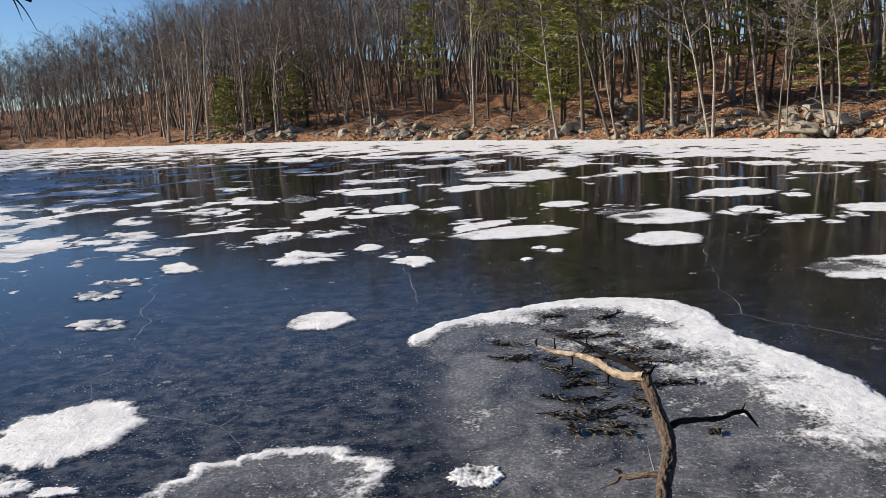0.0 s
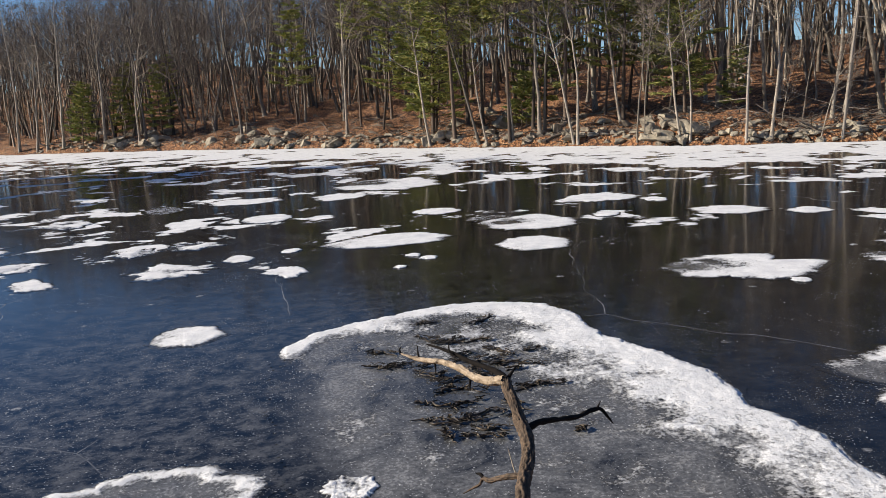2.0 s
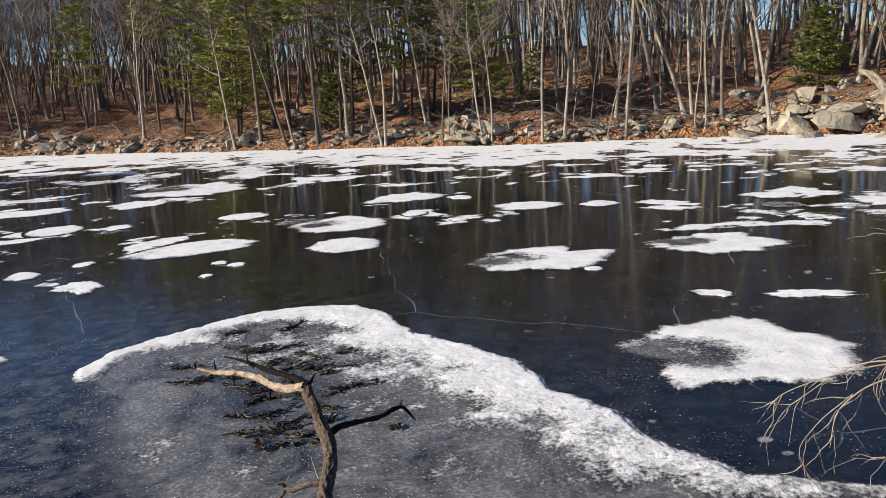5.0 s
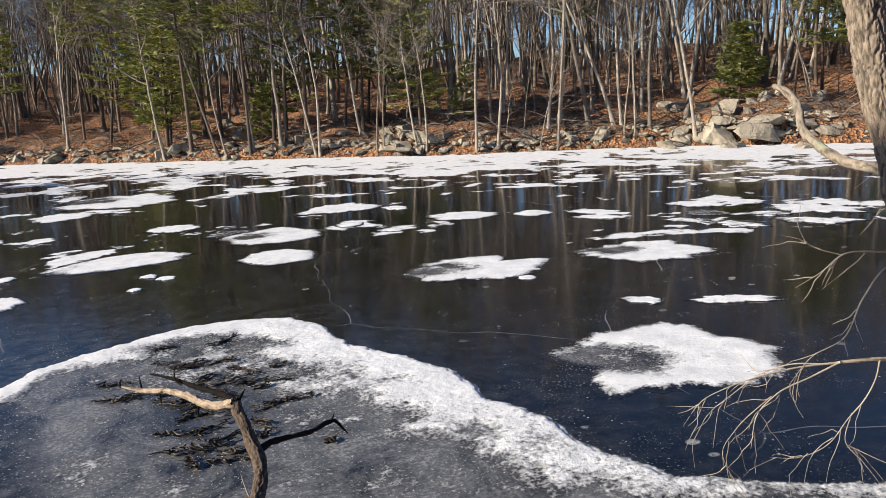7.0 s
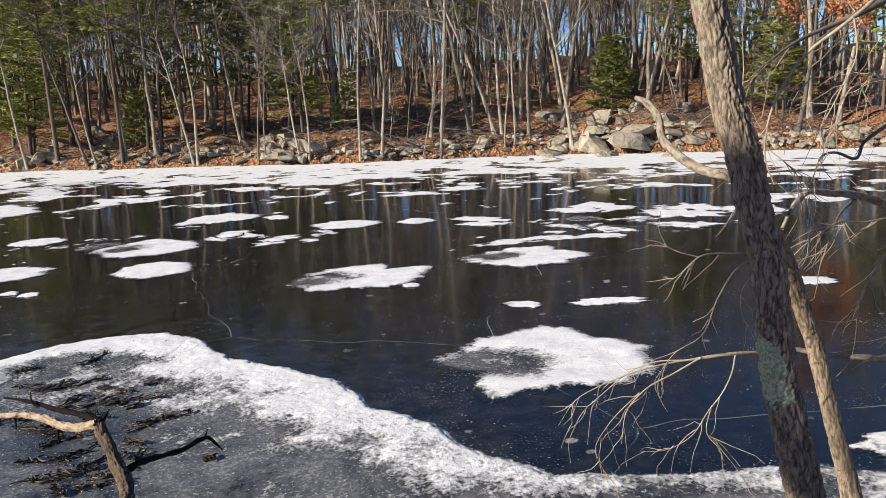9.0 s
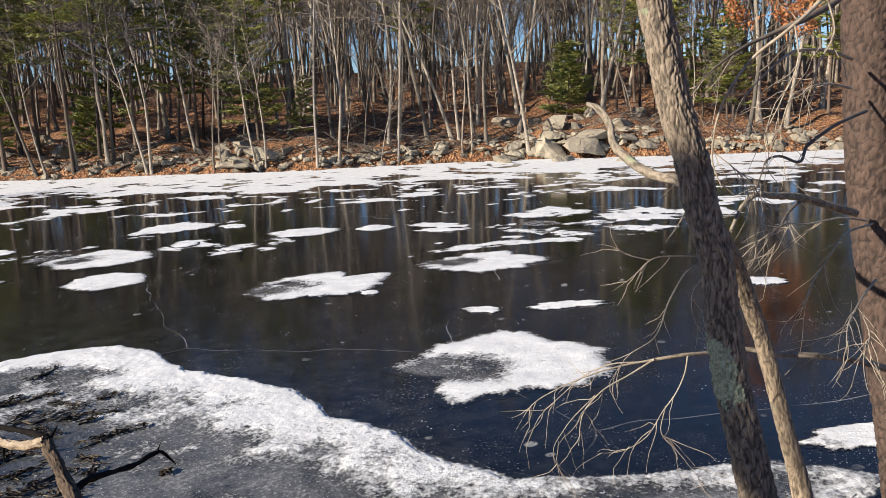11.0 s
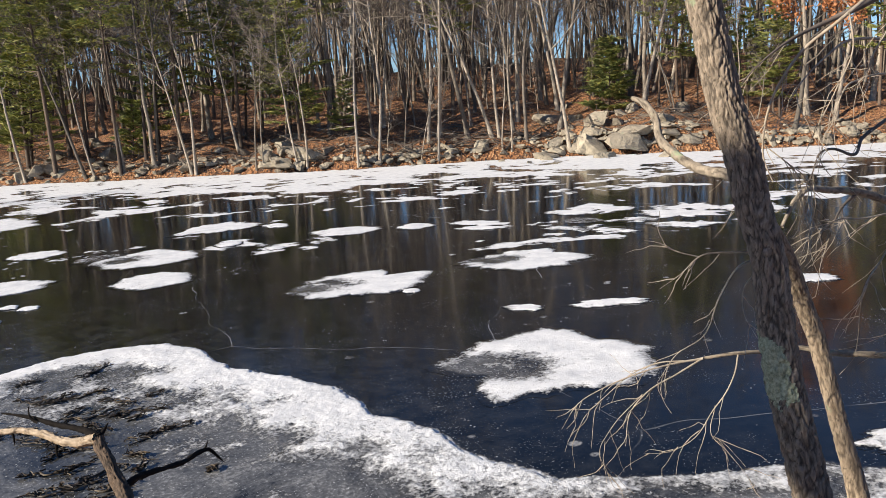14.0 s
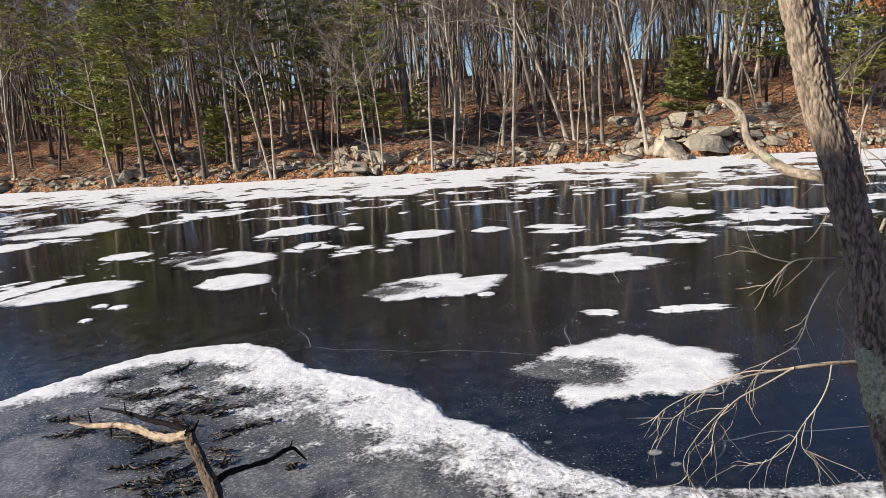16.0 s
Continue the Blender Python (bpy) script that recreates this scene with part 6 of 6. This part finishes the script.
def frozen_twig(x0, y0, x1, y1, seed):
    rng = np.random.default_rng(seed)
    holder = tagged(new("frozen_twig"), "dark sodden twig with curled leaves frozen in ice", "twig", "twigs frozen in the ice")
    a, b = np.array([x0, y0, 0.012]), np.array([x1, y1, 0.012])
    side = np.array([-(b - a)[1], (b - a)[0], 0])
    count = 7
    line = np.array([a + (b - a) * u + side * rng.normal(0, 0.075) + [0, 0, abs(rng.normal(0.0, 0.006))] for u in np.linspace(0, 1, count)])
    rows = np.c_[line, np.interp(np.linspace(0, 1, count), [0, 0.4, 1], [0.005, 0.014, 0.004])]
    child("stalk", stick(rows, 6, 0.4, seed, 0.04).mesh("stalk", SODDEN), holder)
    leaves = Geo()
    for _ in range(int(9 + 22 * np.linalg.norm(b - a))):
        u = rng.random()
        at = a + (b - a) * u + side * rng.normal(0, 0.06) + [0, 0, 0.006 + 0.02 * rng.random()]
        turn, l, w = math.atan2(*(b - a)[1::-1]) + rng.normal(0, 0.7), rng.uniform(0.03, 0.13), rng.uniform(0.010, 0.034)
        i, j = np.meshgrid(np.linspace(-1, 1, 5), np.linspace(-1, 1, 4))
        shape = np.sqrt(np.clip(1.05 - i**2, 0, 1))
        lx, ly, lz = i * l / 2, j * w / 2 * shape + l * rng.normal(0, 0.14) * i**2 + l * rng.normal(0, 0.05) * i**3, 0.008 * j**2 * rng.uniform(0.2, 1.4) + 0.012 * np.sin(3 * i + rng.uniform(0, 6)) * rng.random() + 0.008
        c, s = math.cos(turn), math.sin(turn)
        top = np.stack([at[0] + c * lx - s * ly, at[1] + s * lx + c * ly, at[2] + lz], -1).reshape(-1, 3)
        f = grid_faces(4, 5)
        leaves.add(top, f)
        leaves.add(top - [0, 0, 0.002], f[:, ::-1])
    child("leaves", leaves.mesh("leaves", SODDEN), holder)


for k, row in enumerate(DEBRIS):
    frozen_twig(*row, k)
scrap = random.Random(9)
for k in range(12):
    x, y, q, l = scrap.gauss(1.7, 0.4), scrap.gauss(8.5, 0.8), scrap.gauss(0.1, 0.5), scrap.uniform(0.12, 0.35)
    frozen_twig(x, y, x + l * math.cos(q), y + l * math.sin(q), 100 + k)


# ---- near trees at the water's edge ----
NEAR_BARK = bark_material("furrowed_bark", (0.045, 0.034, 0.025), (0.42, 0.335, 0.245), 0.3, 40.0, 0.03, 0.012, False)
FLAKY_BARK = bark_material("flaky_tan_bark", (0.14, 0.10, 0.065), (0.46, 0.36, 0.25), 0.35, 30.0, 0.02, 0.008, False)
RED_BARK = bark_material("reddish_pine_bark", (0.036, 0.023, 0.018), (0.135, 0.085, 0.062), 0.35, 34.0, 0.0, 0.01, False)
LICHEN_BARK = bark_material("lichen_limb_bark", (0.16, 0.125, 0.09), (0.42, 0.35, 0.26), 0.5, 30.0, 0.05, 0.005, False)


def rooted(rows):
    """The rows with a foot added that runs down into the bank."""
    rows = [tuple(r) for r in rows]
    a, b = np.array(rows[-2][:3]), np.array(rows[-1][:3])
    way = (b - a) / np.linalg.norm(b - a)
    foot = b + way * max(0.15, (b[2] - ground_at(b[0], b[1]) + 0.2) / max(0.3, -way[2]))
    return rows + [(*foot, rows[-1][3] * 1.25)]


def sprigs(parent, rows, count, length, seed, material):
    rng = np.random.default_rng(seed)
    rows = np.asarray(rows, float)
    geo = Geo()
    for _ in range(count):
        f = rng.uniform(0.3, 1) * (len(rows) - 1)
        i = min(int(f), len(rows) - 2)
        b = rows[i, :3] + (f - i) * (rows[i + 1, :3] - rows[i, :3])
        w = rows[i + 1, :3] - rows[i, :3]
        w = w / np.linalg.norm(w) + rng.normal(0, 0.55, 3) + [0, 0, -0.25]
        line = bent_line(rng, b, w, length * rng.uniform(0.4, 1.2), 5, 0.2, -0.06)
        tube(geo, line, np.linspace(0.0027, 0.0010, 6), 4)
    tagged(child("twig_spray", geo.mesh("twig_spray", material), parent), kind="stuff")


LICHEN = plain_material("lichen_crust", [(0.3, (0.13, 0.15, 0.085)), (0.65, (0.46, 0.48, 0.33))], 55.0, 0.95)


def build_near_tree():
    holder = tagged(new("leaning_tree"), "leaning rough-barked tree with two stems and a broken limb", "tree")
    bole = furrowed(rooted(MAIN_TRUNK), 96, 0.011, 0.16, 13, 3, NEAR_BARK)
    trunk = child("trunk", bole, holder, "deeply furrowed grey-brown trunk")
    co = np.array([v.co[:] for v in bole.vertices])
    faces = np.array([p.vertices[:] for p in bole.polygons])
    axis = np.asarray(MAIN_TRUNK)[::-1, :3]
    mid = np.stack([np.interp(co[:, 2], axis[:, 2], axis[:, k]) for k in range(2)], 1)
    out = co[:, :2] - mid
    out /= np.linalg.norm(out, axis=1, keepdims=True) + 1e-9
    crust = np.array([noise.fractal(Vector(p) * 9, 0.8, 2, 4) for p in co])
    on = (np.abs(co[:, 2] - 1.83) < 0.17 + 0.12 * crust) & (out @ np.array([-0.98, 0.10]) > 0.35 - 0.5 * crust)
    faces = faces[on[faces].all(1)]
    used, back_index = np.unique(faces, return_inverse=True)
    skin = co[used].copy()
    skin[:, :2] += 0.004 * out[used]
    child("lichen", made_mesh("lichen", skin, back_index.reshape(-1, 3), LICHEN), trunk, "crusty grey-green lichen")
    child("second_stem", furrowed(rooted(SECOND_STEM), 56, 0.012, 0.13, 8, 17, FLAKY_BARK), holder, "thinner tan stem with flaky bark")
    child("broken_limb", stick(BROKEN_LIMB, 20, 0.22, 8).mesh("broken_limb", LICHEN_BARK), holder, "curved broken limb with grey lichen")
    for rows, n in ((UP_FAN_A, 9), (UP_FAN_B, 6), (UP_FAN_C, 3), (UP_FAN_D, 3)):
        arm = child("twig_branch", stick(rows, 7, 0.15, n).mesh("twig_branch", LIGHT_TWIG), holder)
        sprigs(arm, rows, n, 0.22, 400 + n, LIGHT_TWIG)


def build_near_pine():
    holder = tagged(new("bank_pine"), "reddish-brown pine trunk with dead lower branches", "tree")
    child("trunk", furrowed(rooted(PINE_TRUNK), 80, 0.016, 0.07, 14, 31, RED_BARK), holder, "scaly reddish-brown trunk")
    child("dead_bough", stick(STUB_BRANCH, 14, 0.25, 9).mesh("dead_bough", LICHEN_BARK), holder)
    child("low_bough", stick(LOW_BRANCH, 14, 0.18, 10).mesh("low_bough", LICHEN_BARK), holder)
    for k, rows in enumerate((LOW_FAN_A, LOW_FAN_B, LOW_FAN_C, LOW_FAN_D, LOW_FAN_E, LOW_FAN_F)):
        arm = child("twig_branch", stick(rows, 7, 0.15, k).mesh("twig_branch", LIGHT_TWIG), holder)
        sprigs(arm, rows, 8, 0.3, 430 + k, LIGHT_TWIG)
    for k, rows in enumerate((STUB_SPUR, LONG_TWIG, DARK_LIMB, TWIG_A, TWIG_B, TWIG_C, TWIG_D, TWIG_E, TWIG_F, TWIG_G, TWIG_H, TWIG_I, TWIG_J)):
        dark = rows is DARK_LIMB or rows is TWIG_C or rows is STUB_SPUR
        arm = child("dead_twig", stick(rows, 8, 0.15, k).mesh("dead_twig", TWIG if dark else LIGHT_TWIG), holder)
        sprigs(arm, rows, 11, 0.40, 460 + k, LIGHT_TWIG)


def build_overhang():
    holder = tagged(new("overhanging_twig"), "thin dark twig hanging over the pond edge", "branch")
    for k, rows in enumerate((OVERHANG, OVERHANG_A, OVERHANG_B)):
        child("twig", stick(rows, 7, 0.15, k).mesh("twig", DARKWOOD), holder)


# Unseen trunk, added up-sun only to cast shade on the leaning tree's lower bole
def build_shade_snag():
    holder = tagged(new("bank_snag"), "unseen dead trunk added to shade the leaning tree's lower bole", "dead tree")
    way = np.array(sun_way)
    high, low = np.array(MAIN_TRUNK[5][:3]) + 20 * way, np.array(MAIN_TRUNK[10][:3]) + 20 * way
    base = low + [0.4, -2.3, 0]
    base[2] = ground_at(base[0], base[1]) - 0.2
    mid = base + (low + [0.1, -1.1, -1.2] - base) * 0.6
    rows = [(*base, 0.30), (*mid, 0.26), (*(low + [0.1, -1.1, -1.2]), 0.24), (*(low + [0, -0.35, -0.25]), 0.19), (*low, 0.17), (*((high + low) / 2), 0.165), (*high, 0.16)]
    child("trunk", stick(rows, 14, 0.12, 5, 0.12).mesh("trunk", BARK), holder)


build_shade_snag()
build_near_tree()
build_near_pine()
build_overhang()
